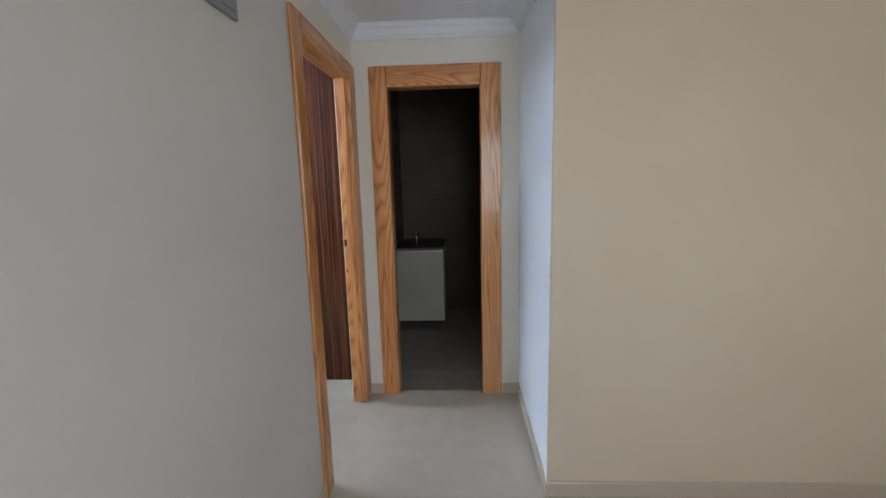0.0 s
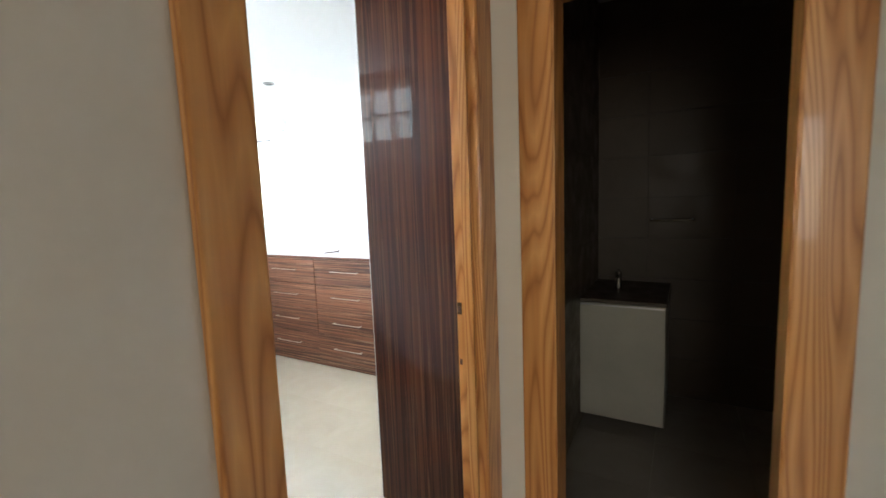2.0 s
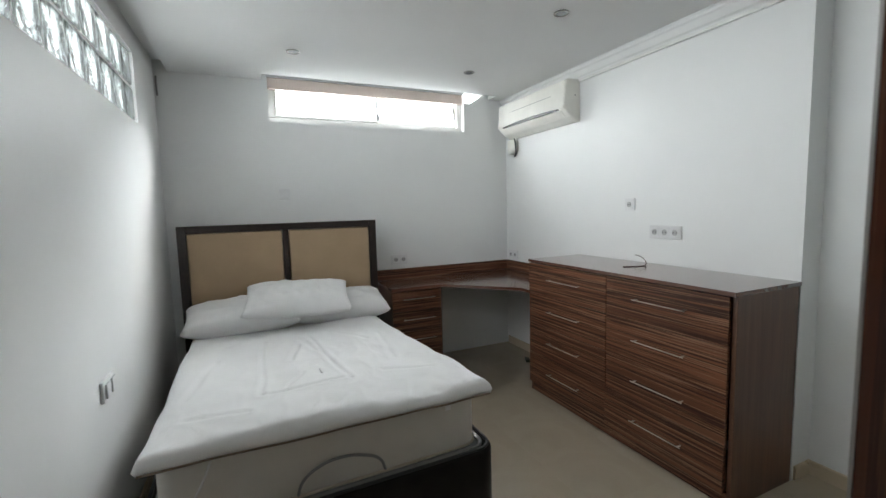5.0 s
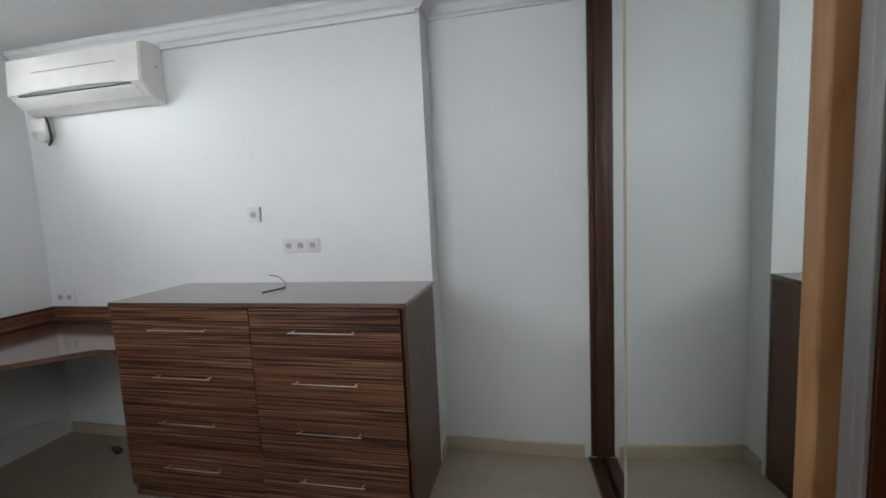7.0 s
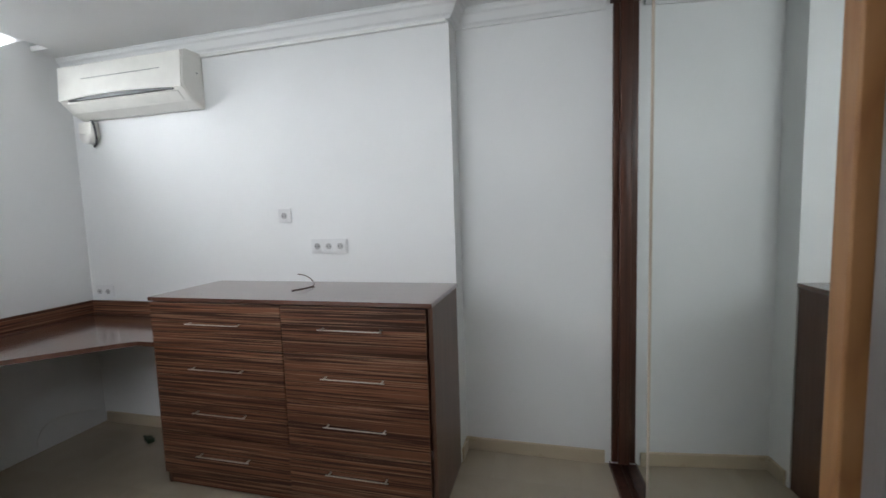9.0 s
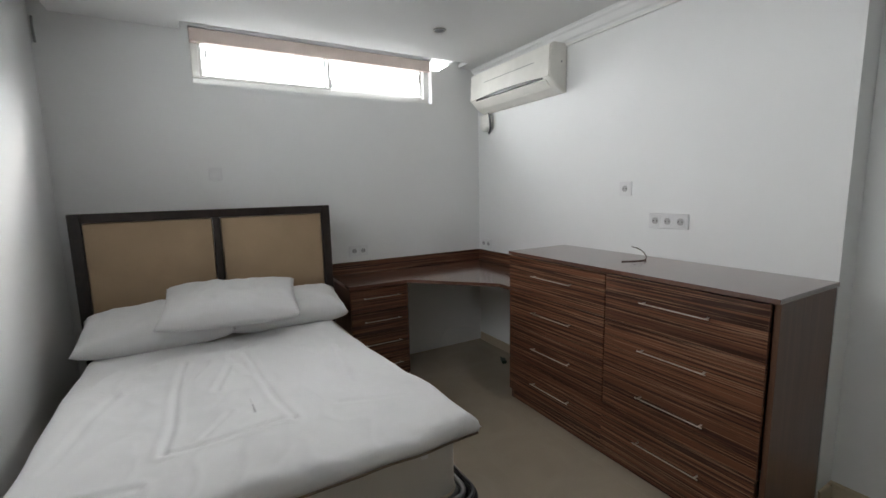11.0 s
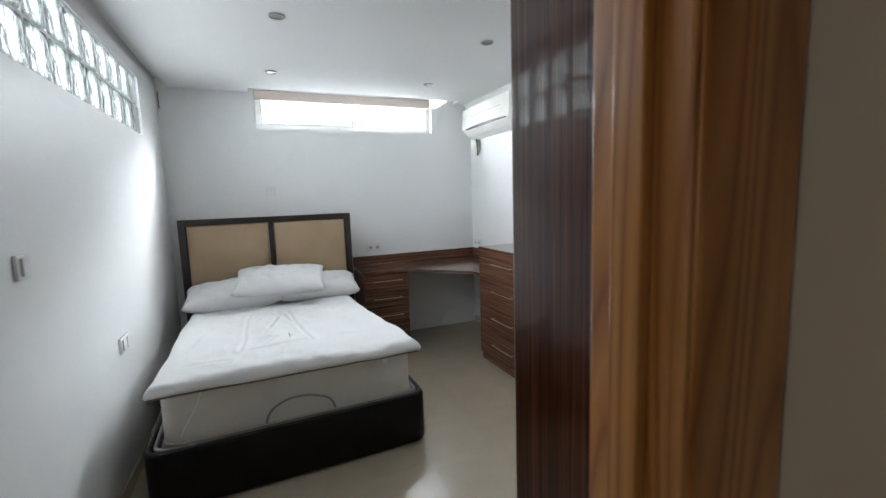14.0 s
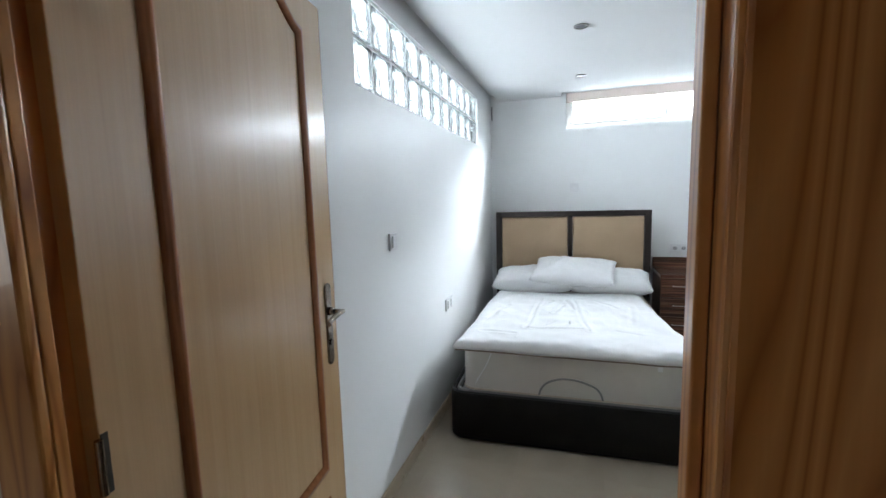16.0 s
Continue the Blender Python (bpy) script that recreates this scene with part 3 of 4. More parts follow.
xa, xb = 0.165, 0.690
arch = []
for i in range(33):
    u = i / 32
    k = min(1.0, min(u, 1 - u) / 0.30)
    arch.append((xb + (xa - xb) * u, 1.942 + 0.085 * k * k * (3 - 2 * k)))
local("moulding", ring_strip(bmesh.new(), [(xa, 0.585), (xb, 0.585)] + arch, 0.034, 0.012), TRIMWOOD, leaf, "dark raised upper panel moulding", True)
local("moulding", ring_strip(bmesh.new(), [(xa, 0.14), (xb, 0.14), (xb, 0.46), (xa, 0.46)], 0.034, 0.012), TRIMWOOD, leaf, "dark raised lower panel moulding")
local("edge_band", boxes(((LW + 0.0005, 0.001, 0.01), (LW + 0.004, 0.034, 2.056), 0.001)), TRIMWOOD, leaf)
for f, sgn in ((-0.006, -1), (0.041, 1)):
    hp = local("handle_plate", stadium(0.771, 0.908, 1.185, 0.021, f, f - sgn * 0.006), NICKEL, leaf, "dark nickel handle plate with rounded ends")
    bm = bmesh.new()
    cyl(bm, (0.771, f - sgn * 0.002, 0.985), (0.771, f + sgn * 0.004, 0.985), 0.010)
    local("keyhole_rose", bm, NICKEL, leaf)
    bm = bmesh.new()
    cyl(bm, (0.771, f, 1.09), (0.771, f + sgn * 0.014, 1.09), 0.014)
    cyl(bm, (0.771, f + sgn * 0.014, 1.09), (0.771, f + sgn * 0.045, 1.09), 0.008)
    lv = local("lever", bm, NICKEL, leaf, "curved dark nickel lever", True)
    lever = tube("lever_grip", [(0.774, f + sgn * 0.045, 1.09), (0.732, f + sgn * 0.050, 1.093), (0.692, f + sgn * 0.046, 1.085), (0.657, f + sgn * 0.052, 1.081)], 0.0085, NICKEL)
    lever.parent = leaf
for z in (0.25, 1.05, 1.8):
    local("hinge_leaf", boxes(((0.001, -0.0025, z - 0.05), (0.013, -0.0005, z + 0.05), 0.0008)), DARKMETAL, leaf, "dark hinge leaf")
    bm = bmesh.new()
    cyl(bm, (-0.006, -0.006, z - 0.045), (-0.006, -0.006, z + 0.045), 0.006)
    local("hinge", bm, NICKEL, leaf)
leaf.rotation_euler = (0, 0, math.atan2(0.828, -0.092))

# wardrobe: side panel next to the door, sliding mirror fronts
wardrobe = thing("wardrobe", (2.2, 1.0, 0), "built-in wardrobe with glossy striped brown side and sliding mirror fronts", "wardrobe")
PX, PY = 1.277, 1.329
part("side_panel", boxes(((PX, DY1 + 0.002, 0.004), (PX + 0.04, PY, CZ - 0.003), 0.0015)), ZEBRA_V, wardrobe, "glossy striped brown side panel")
part("edge_profile", boxes(((PX + 0.002, PY + 0.0005, 0.004), (PX + 0.007, PY + 0.006, CZ - 0.003), 0.001), ((PX + 0.008, PY + 0.0005, 0.004), (PX + 0.022, PY + 0.003, CZ - 0.003), 0.001),
                           ((PX + 0.023, PY + 0.0005, 0.004), (PX + 0.043, PY + 0.002, CZ - 0.003), 0.001)), ALU, wardrobe, "grey metal edge profile")
part("edge_post", boxes(((1.335, PY - 0.05, 0.004), (1.370, PY + 0.017, CZ - 0.003), 0.003)), PINE_DULL, wardrobe, "light pine upright")
# black strip standing in for the shade in the gap beside the post
part("post_gap", boxes(((PX + 0.045, PY - 0.05, 0.004), (1.334, PY - 0.02, CZ - 0.003), 0.001)), BLACK, wardrobe)
front = new("mirror_front")
front.parent = wardrobe
front.matrix_parent_inverse = wardrobe.matrix_basis.inverted()
front.matrix_basis = pose(1.40, 1.275, 0, 0, 0, 4.0)
front.empty_display_size = 0.05
L = 1.645
def fpart(name, specs, m, label=""):
    return local(name, boxes(*specs), m, front, label)
fpart("bottom_track", [((0, -0.09, 0.001), (L, 0.012, 0.008), 0.002), ((0, 0.004, 0.008), (L, 0.010, 0.018), 0.002), ((0, -0.050, 0.008), (L, -0.044, 0.018), 0.002)], DARKWOOD, "dark sliding door track")
fpart("top_track", [((0, -0.09, CZ - 0.06), (L, 0.012, CZ - 0.004), 0.003)], DARKWOOD, "dark sliding door header")
fpart("door_stile", [((L - 0.036, -0.075, 0.024), (L - 0.001, -0.03, CZ - 0.064), 0.004), ((L - 0.018, -0.0299, 0.024), (L, 0.0, CZ - 0.064), 0.004)], DARKWOOD, "dark stained stepped stile")
fpart("mirror", [((0.90, -0.065, 0.03), (L - 0.037, -0.059, CZ - 0.062))], MIRROR, "rear sliding mirror")
fpart("mirror", [((0.002, -0.006, 0.03), (0.975, 0.0, CZ - 0.062))], MIRROR, "front sliding mirror")
fpart("mirror_trim", [((0.977, -0.012, 0.028), (0.987, 0.004, CZ - 0.079), 0.001)], PIPING, "thin champagne edge trim")
part("back", boxes(((PX + 0.045, DY1 + 0.002, 0.004), (WX2 - 0.003, DY1 + 0.012, CZ - 0.004))), SIDEWOOD, wardrobe)

# bed
bed = thing("bed_base", (0.78, 3.5, 0), "black leatherette storage bed base with rounded corners", "bed")


def rounded_slab(x0, x1, y0, y1, z0, z1, r, lip=0.0, seg=8, edge=0.02):
    bm = bmesh.new()
    def outline(inset, z):
        rr = max(0.005, r - inset)
        pts = []
        for cx, cy, a0 in ((x1 - r, y1 - r, 0), (x0 + r, y1 - r, 90), (x0 + r, y0 + r, 180), (x1 - r, y0 + r, 270)):
            for i in range(seg + 1):
                a = radians(a0 + 90 * i / seg)
                pts.append(bm.verts.new((cx + rr * math.cos(a), cy + rr * math.sin(a), z)))
        return pts
    e = edge
    levels = [(e, z0), (0.3 * e, z0 + 0.3 * e), (0, z0 + e), (0, (z0 + z1) / 2), (0, z1 - e), (0.3 * e, z1 - 0.3 * e), (e, z1)]
    if lip:
        levels += [(e + 0.015, z1 - 0.004), (e + 0.02, z1 - lip)]
    rings = [outline(i, z) for i, z in levels]
    n = len(rings[0])
    for a, b in zip(rings, rings[1:]):
        for j in range(n):
            bm.faces.new((a[j], a[(j + 1) % n], b[(j + 1) % n], b[j]))
    bm.faces.new(rings[0])
    bm.faces.new(rings[-1])
    return bm


part("base", rounded_slab(0.105, 1.495, 2.625, 4.43, 0.012, 0.300, 0.085, 0.03, 8, 0.017), LEATHER, bed, "", True)
part("rim", rounded_slab(0.165, 1.455, 2.70, 4.40, 0.262, 0.284, 0.06, 0, 8, 0.008), GREYP, bed, "grey slatted platform edge", True)
def loop(x0, x1, y0, y1, r, z, n=6):
    pts = []
    for cx, cy, a0 in ((x1 - r, y1 - r, 0), (x0 + r, y1 - r, 90), (x0 + r, y0 + r, 180), (x1 - r, y0 + r, 270)):
        pts += [(cx + r * math.cos(radians(a0 + 90 * i / (n - 1))), cy + r * math.sin(radians(a0 + 90 * i / (n - 1))), z) for i in range(n)]
    return pts + pts[:1]


tube("edge_piping", loop(0.122, 1.478, 2.642, 4.41, 0.07, 0.302), 0.007, BLACK, bed, 4, "black corded rim")
tube("platform_frame", loop(0.150, 1.450, 2.672, 4.38, 0.06, 0.296), 0.011, STEELGREY, bed, 4, "dull grey tubular platform frame")
for x, y in ((0.24, 2.78), (1.38, 2.78), (0.24, 4.3), (1.38, 4.3)):
    part("foot", boxes(((x - 0.03, y - 0.03, 0), (x + 0.03, y + 0.03, 0.013))), BLACK, bed)

mattress = thing("mattress", (0.80, 3.55, 0.286), "off-white mattress with corded edges", "mattress")
part("body", rounded_slab(0.18, 1.43, 2.70, 4.40, 0.286, 0.556, 0.07, 0, 8, 0.022), TICKING, mattress, "", True)
for z in (0.302, 0.541):
    r, x0, x1, y0, y1 = 0.07, 0.18, 1.43, 2.70, 4.40
    pts = []
    for cx, cy, a0 in ((x1 - r, y1 - r, 0), (x0 + r, y1 - r, 90), (x0 + r, y0 + r, 180), (x1 - r, y0 + r, 270)):
        pts += [(cx + (r + 0.001) * math.cos(radians(a0 + 30 * i)), cy + (r + 0.001) * math.sin(radians(a0 + 30 * i)), z) for i in range(4)]
    tube("piping", pts + pts[:1], 0.006, PIPING, mattress, 3)
strap = tube("lifting_strap", [(0.63, 2.695, 0.29), (0.655, 2.688, 0.36), (0.72, 2.684, 0.405), (0.80, 2.684, 0.417), (0.89, 2.686, 0.40), (0.96, 2.690, 0.36), (0.985, 2.695, 0.30)], 0.006, GREYP, bed, 8, "grey lifting strap loop")


def soft_slab(x0, x1, y0, y1, z0, thick, nx, ny, seed, fn):
    """A filled cloth slab: top and underside grids joined at a rounded rim."""
    bm = bmesh.new()
    top, low = [], []
    for j in range(ny + 1):
        rt, rl = [], []
        for i in range(nx + 1):
            u, v = i / nx, j / ny
            x, y = x0 + (x1 - x0) * u, y0 + (y1 - y0) * v
            dx, dy, h = fn(u, v, x, y)
            e = min(u * (x1 - x0), (1 - u) * (x1 - x0), v * (y1 - y0), (1 - v) * (y1 - y0))
            rim = min(1.0, e / 0.035)
            round_ = math.sqrt(max(0.0, 1 - (1 - rim) ** 2))
            drop = dx[2] if isinstance(dx, tuple) else 0.0
            ox = dx[0] if isinstance(dx, tuple) else dx
            oy = dx[1] if isinstance(dx, tuple) else dy
            rt.append(bm.verts.new((x + ox, y + oy, z0 + thick * (0.5 + 0.5 * round_) + h * rim - drop)))
            rl.append(bm.verts.new((x + ox, y + oy, z0 + thick * (0.5 - 0.5 * round_) - drop)))
        top.append(rt)
        low.append(rl)
    for j in range(ny):
        for i in range(nx):
            bm.faces.new((top[j][i], top[j][i + 1], top[j + 1][i + 1], top[j + 1][i]))
            bm.faces.new((low[j][i], low[j + 1][i], low[j + 1][i + 1], low[j][i + 1]))
    bmesh.ops.remove_doubles(bm, verts=bm.verts[:], dist=0.0004)
    for j in range(ny):
        for i in (0, nx):
            a = [v for v in (top[j][i], top[j + 1][i], low[j + 1][i], low[j][i]) if v.is_valid]
            if len(set(a)) == 4:
                try:
                    bm.faces.new(a)
                except ValueError:
                    pass
    for i in range(nx):
        for j in (0, ny):
            a = [v for v in (top[j][i], top[j][i + 1], low[j][i + 1], low[j][i]) if v.is_valid]
            if len(set(a)) == 4:
                try:
                    bm.faces.new(a)
                except ValueError:
                    pass
    return bm


def crease(x, y, ax, ay, bx, by, w, d):
    """A shallow fold along a line."""
    a, b, p = Vector((ax, ay)), Vector((bx, by)), Vector((x, y))
    t = max(0, min(1, (p - a).dot(b - a) / (b - a).length_squared))
    e = (p - (a + (b - a) * t)).length
    return -d * math.exp(-(e / w) ** 2) + 0.55 * d * math.exp(-((e - 1.7 * w) / w) ** 2)


FOLDS = [(0.55, 2.95, 0.60, 3.75, 0.012, 0.015), (0.93, 2.95, 0.86, 3.72, 0.012, 0.014), (0.56, 2.95, 0.93, 2.96, 0.011, 0.012), (0.72, 3.35, 0.80, 3.62, 0.014, 0.017),
         (0.86, 3.45, 0.80, 3.72, 0.013, 0.017), (0.62, 3.5, 0.70, 3.7, 0.012, 0.013), (0.28, 2.85, 0.5, 2.80, 0.014, 0.010), (1.1, 3.0, 1.32, 2.92, 0.014, 0.010), (1.0, 3.75, 1.18, 3.5, 0.018, 0.011),
         (0.25, 3.05, 0.36, 3.5, 0.016, 0.008), (1.22, 3.15, 1.30, 3.6, 0.016, 0.009), (0.66, 3.0, 0.74, 3.12, 0.010, 0.009), (0.78, 3.74, 0.96, 3.82, 0.012, 0.012), (0.42, 3.72, 0.58, 3.85, 0.013, 0.010)]


def duvet_fn(u, v, x, y):
    h = 0.016 * noise.noise((x * 3.1, y * 3.1, 0.2)) + 0.004 * noise.noise((x * 8, y * 8, 1.7))
    r = 1 - abs(noise.noise((x * 9 + 0.5 * y, y * 6, 5.3)))
    h += 0.0025 * r ** 6 - 0.001
    front = math.exp(-(v / 0.05) ** 2)
    h += 0.010 * front * noise.noise((x * 16, y * 10, 4.1))
    for f in FOLDS:
        h += 0.34 * crease(x, y, *f)
    ox = 0.014 * noise.noise((0.3, y * 4, 7)) * (1 if u < 0.5 else -1)
    k = max(0.0, (v - 0.25) / 0.75)
    ox -= 0.115 * u * u * k * (2 - k)
    oy = 0.018 * noise.noise((x * 5, 0.6, 3)) + 0.006 * (u - 0.5)
    edge = min(u, 1 - u, v * 1.4)
    drop = 0.014 * math.exp(-(edge / 0.035) ** 2) + 0.004 * noise.noise((x * 9, y * 9, 8.8))
    return (ox, oy, drop), 0, h


topper = part("duvet", soft_slab(0.170, 1.485, 2.628, 4.06, 0.561, 0.062, 150, 165, 3, duvet_fn), LINEN, None, "", True)
tagged(topper, "rumpled white duvet lying over the mattress", "duvet")
tube("corner_strap", [(0.385, 2.690, 0.548), (0.345, 2.686, 0.45), (0.298, 2.687, 0.37), (0.27, 2.69, 0.31)], 0.004, LINEN, topper, 6, "white elastic corner strap")
tube("hem", [(0.175 + 1.30 * i / 12, 2.628 + 0.016 * noise.noise(((0.165 + 1.32 * i / 12) * 5, 0.6, 3)) + 0.006 * (i / 12 - 0.5), 0.562) for i in range(13)], 0.004, BROWNPIPING, topper, 4, "brown hem line")
part("care_tag", boxes(((1.27, 2.664, 0.515), (1.295, 2.666, 0.57), 0.0005)), LINEN, topper)


def pillow(label, m, sx, sy, sz, seed):
    bm = bmesh.new()
    nx, ny = 44, 30
    grids = []
    for s in (1, -1):
        g = []
        for j in range(ny + 1):
            row = []
            for i in range(nx + 1):
                u, v = 2 * i / nx - 1, 2 * j / ny - 1
                bulge = ((1 - abs(u) ** 3.0) * (1 - abs(v) ** 2.6)) ** 0.42
                x = u * sx / 2 * (1 - 0.045 * (1 - v * v))
                y = v * sy / 2 * (1 - 0.08 * (1 - u * u))
                k = 0.022 * noise.noise((u * 2.2 + seed, v * 2.2, 1.0)) + 0.012 * noise.noise((u * 6 + seed, v * 4, 2.0)) + 0.004 * noise.noise((u * 16 + seed, v * 9, 3.0))
                z = s * (sz / 2 * bulge + (k * bulge if s > 0 else 0))
                row.append(bm.verts.new((x, y, z + 0.43 * sz)))
            g.append(row)
        grids.append(g)
        for j in range(ny):
            for i in range(nx):
                bm.faces.new((g[j][i], g[j][i + 1], g[j + 1][i + 1], g[j + 1][i]))
    bmesh.ops.remove_doubles(bm, verts=bm.verts[:], dist=0.0005)
    ob = part("pillow", bm, LINEN, None, "", True)
    ob.matrix_basis = m
    return tagged(ob, label, "pillow", "pillows on the bed")


pillow("plump white pillow leaning low at the headboard", pose(0.47, 4.21, 0.612, 9, 0, 2), 0.70, 0.43, 0.205, 1.0)
pillow("plump white pillow at the headboard's outer side", pose(1.12, 4.22, 0.612, 9, 0, -3), 0.68, 0.42, 0.205, 5.0)
pillow("plump white pillow lying on top of two others", pose(0.825, 4.13, 0.727, 16, 1, -6), 0.69, 0.44, 0.170, 9.0)
bed.rotation_euler = mattress.rotation_euler = (0, 0, radians(1.6))

headboard = thing("headboard", (0.755, 4.47, 0), "dark framed headboard with two tan padded panels", "headboard")
hx0, hx1, hz = 0.088, 1.485, 1.304
part("frame", boxes(((hx0, 4.45, 0.004), (hx0 + 0.055, 4.497, hz), 0.004), ((hx1 - 0.055, 4.45, 0.004), (hx1, 4.497, hz), 0.004),
                    ((hx0 + 0.055, 4.45, hz - 0.05), (hx1 - 0.055, 4.497, hz), 0.004), ((0.770, 4.452, 0.5), (0.810, 4.497, hz - 0.05), 0.004),
                    ((hx0 + 0.055, 4.455, 0.45), (hx1 - 0.055, 4.497, 0.50), 0.004)), WENGE, headboard)
for a, b in ((hx0 + 0.057, 0.768), (0.812, hx1 - 0.057)):
    part("padded_panel", boxes(((a, 4.462, 0.5), (b, 4.496, hz - 0.052), 0.010, 3)), TAN, headboard, "tan padded upholstery panel", True)


# dresser and desk
def bar_handle(parent, a, b, out):
    """A slim bar pull between a and b, standing out from the front."""
    a, b, out = Vector(a), Vector(b), Vector(out)
    bm = bmesh.new()
    d = (b - a).normalized()
    lo = Vector([min(p, q) for p, q in zip(a + out, b + out)]) - Vector((0.0025, 0.0025, 0.0022))
    hi = Vector([max(p, q) for p, q in zip(a + out, b + out)]) + Vector((0.0025, 0.0025, 0.0022))
    box(bm, lo, hi, 0.0012)
    for p in (a + d * 0.012, b - d * 0.012):
        q = p + out
        lo = Vector([min(s, t) for s, t in zip(p, q)]) - Vector((0.002, 0.003, 0.0025))
        hi = Vector([max(s, t) for s, t in zip(p, q)]) + Vector((0.002, 0.003, 0.0025))
        box(bm, lo, hi, 0.001)
    return part("handle", bm, CHROME, parent, "satin steel bar handle")


dresser = thing("dresser", (2.59, 2.85, 0), "brown zebra-grain dresser with eight drawers", "dresser")
DX, D0, D1, DZ, SPL = 2.427, 2.169, 3.640, 0.994, 2.890
part("side", boxes(((DX, D0, 0.004), (WX - 0.012, D0 + 0.019, DZ - 0.02), 0.001)), SIDEWOOD, dresser)
part("side", boxes(((DX, D1 - 0.019, 0.004), (WX - 0.012, D1, DZ - 0.02), 0.001)), SIDEWOOD, dresser)
part("back", boxes(((WX - 0.03, D0 + 0.02, 0.07), (WX - 0.013, D1 - 0.02, DZ - 0.022))), SIDEWOOD, dresser)
part("divider", boxes(((DX + 0.004, SPL - 0.009, 0.07), (WX - 0.032, SPL + 0.009, DZ - 0.021))), SIDEWOOD, dresser)
part("plinth", boxes(((DX + 0.004, D0 + 0.02, 0.004), (DX + 0.02, D1 - 0.02, 0.068), 0.001)), ZEBRA_H, dresser)
part("top", boxes(((DX - 0.022, D0 - 0.004, DZ - 0.019), (WX - 0.003, D1 + 0.004, DZ), 0.0015)), TOPWOOD, dresser, "brown laminate top")
rows_ = 4
for c0, c1, hc in ((D0 + 0.024, SPL - 0.002, 2.535), (SPL + 0.002, D1 - 0.003, 3.255)):
    for k in range(rows_):
        h = (DZ - 0.024 - 0.072) / rows_
        z0 = 0.072 + h * k
        out = 0.006 if (k == 0 and c0 < 2.6) else 0.0
        dr = part("drawer", boxes(((DX - 0.019 - out, c0, z0 + 0.0015), (DX - 0.001, c1, z0 + h - 0.0015), 0.0012)), ZEBRA_H, dresser)
        zz = z0 + h - 0.10
        bar_handle(dr, (DX - 0.0195 - out, hc - 0.15, zz), (DX - 0.0195 - out, hc + 0.15, zz), (-0.026, 0, 0))

desk = thing("desk", (2.2, 4.3, 0), "corner desk top in brown laminate with diagonal front and low splashback", "desk")
TZ = 0.758
def desk_outline(inset=0.0):
    pts = [(1.532, WY - 0.003), (1.532, 4.235 + inset), (1.955, 4.235 + inset)]
    for i in range(9):
        u = i / 8
        pts.append((1.985 + 0.385 * u + 0.01 * math.sin(math.pi * u), 4.222 - 0.409 * u - 0.012 * math.sin(math.pi * u) + inset))
    pts += [(2.416 + inset, 3.755), (2.416 + inset, 3.652), (WX - 0.003, 3.652), (WX - 0.003, WY - 0.003)]
    return pts
def slab(pts, z0, z1):
    bm = bmesh.new()
    lo = [bm.verts.new((x, y, z0)) for x, y in pts]
    hi = [bm.verts.new((x, y, z1)) for x, y in pts]
    bm.faces.new(lo)
    bm.faces.new(hi)
    for i in range(len(pts)):
        j = (i + 1) % len(pts)
        bm.faces.new((lo[i], lo[j], hi[j], hi[i]))
    return bm
part("top", slab(desk_outline(), TZ - 0.024, TZ), TOPWOOD, desk)
part("splashback", boxes(((1.532, WY - 0.021, TZ + 0.001), (WX - 0.004, WY - 0.003, 0.852), 0.001)), ZEBRA_X, desk)
part("splashback", boxes(((WX - 0.021, 3.652, TZ + 0.001), (WX - 0.004, WY - 0.022, 0.852), 0.001)), ZEBRA_H, desk)

ped = thing("drawer_pedestal", (1.73, 4.32, 0), "brown zebra-grain drawer pedestal under the desk", "drawer unit")
part("side", boxes(((1.538, 4.264, 0.004), (1.556, WY - 0.005, TZ - 0.026), 0.001)), SIDEWOOD, ped)
part("side", boxes(((1.946, 4.264, 0.004), (1.964, WY - 0.005, TZ - 0.026), 0.001)), SIDEWOOD, ped)
part("back", boxes(((1.557, WY - 0.02, 0.004), (1.945, WY - 0.005, TZ - 0.026))), SIDEWOOD, ped)
part("plinth", boxes(((1.557, 4.272, 0.004), (1.945, 4.288, 0.06), 0.001)), ZEBRA_X, ped)
for k in range(4):
    h = (TZ - 0.028 - 0.062) / 4
    z0 = 0.062 + h * k
    dr = part("drawer", boxes(((1.539, 4.245, z0 + 0.0015), (1.963, 4.263, z0 + h - 0.0015), 0.0012)), ZEBRA_X, ped)
    bar_handle(dr, (1.625, 4.2445, z0 + h - 0.065), (1.895, 4.2445, z0 + h - 0.065), (0, -0.026, 0))

# air conditioner: rounded indoor unit with louvre and cable cover
ac = thing("air_conditioner", (2.73, 3.95, 1.97), "ivory wall-mounted split air conditioner, switched off", "air conditioner")
prof = [(0, 2.325), (0.115, 2.322), (0.138, 2.308), (0.147, 2.275), (0.153, 2.135), (0.150, 2.108), (0.140, 2.094), (0.09, 2.046), (0.03, 2.016), (0, 2.014)]
bm = bmesh.new()
ends = []
for y in (3.650, 4.575):
    ends.append([bm.verts.new((WX - 0.001 - o, y, z)) for o, z in prof])
n = len(prof)
for j in range(n):
    bm.faces.new((ends[0][j], ends[0][(j + 1) % n], ends[1][(j + 1) % n], ends[1][j]))
bm.faces.new(ends[0])
bm.faces.new(ends[1])
bmesh.ops.bevel(bm, geom=[e for e in bm.edges if abs(e.verts[0].co.y - e.verts[1].co.y) < 1e-4], offset=0.006, segments=2, affect="EDGES")
part("body", bm, ACWHITE, ac)
bm = bmesh.new()
sheets = []
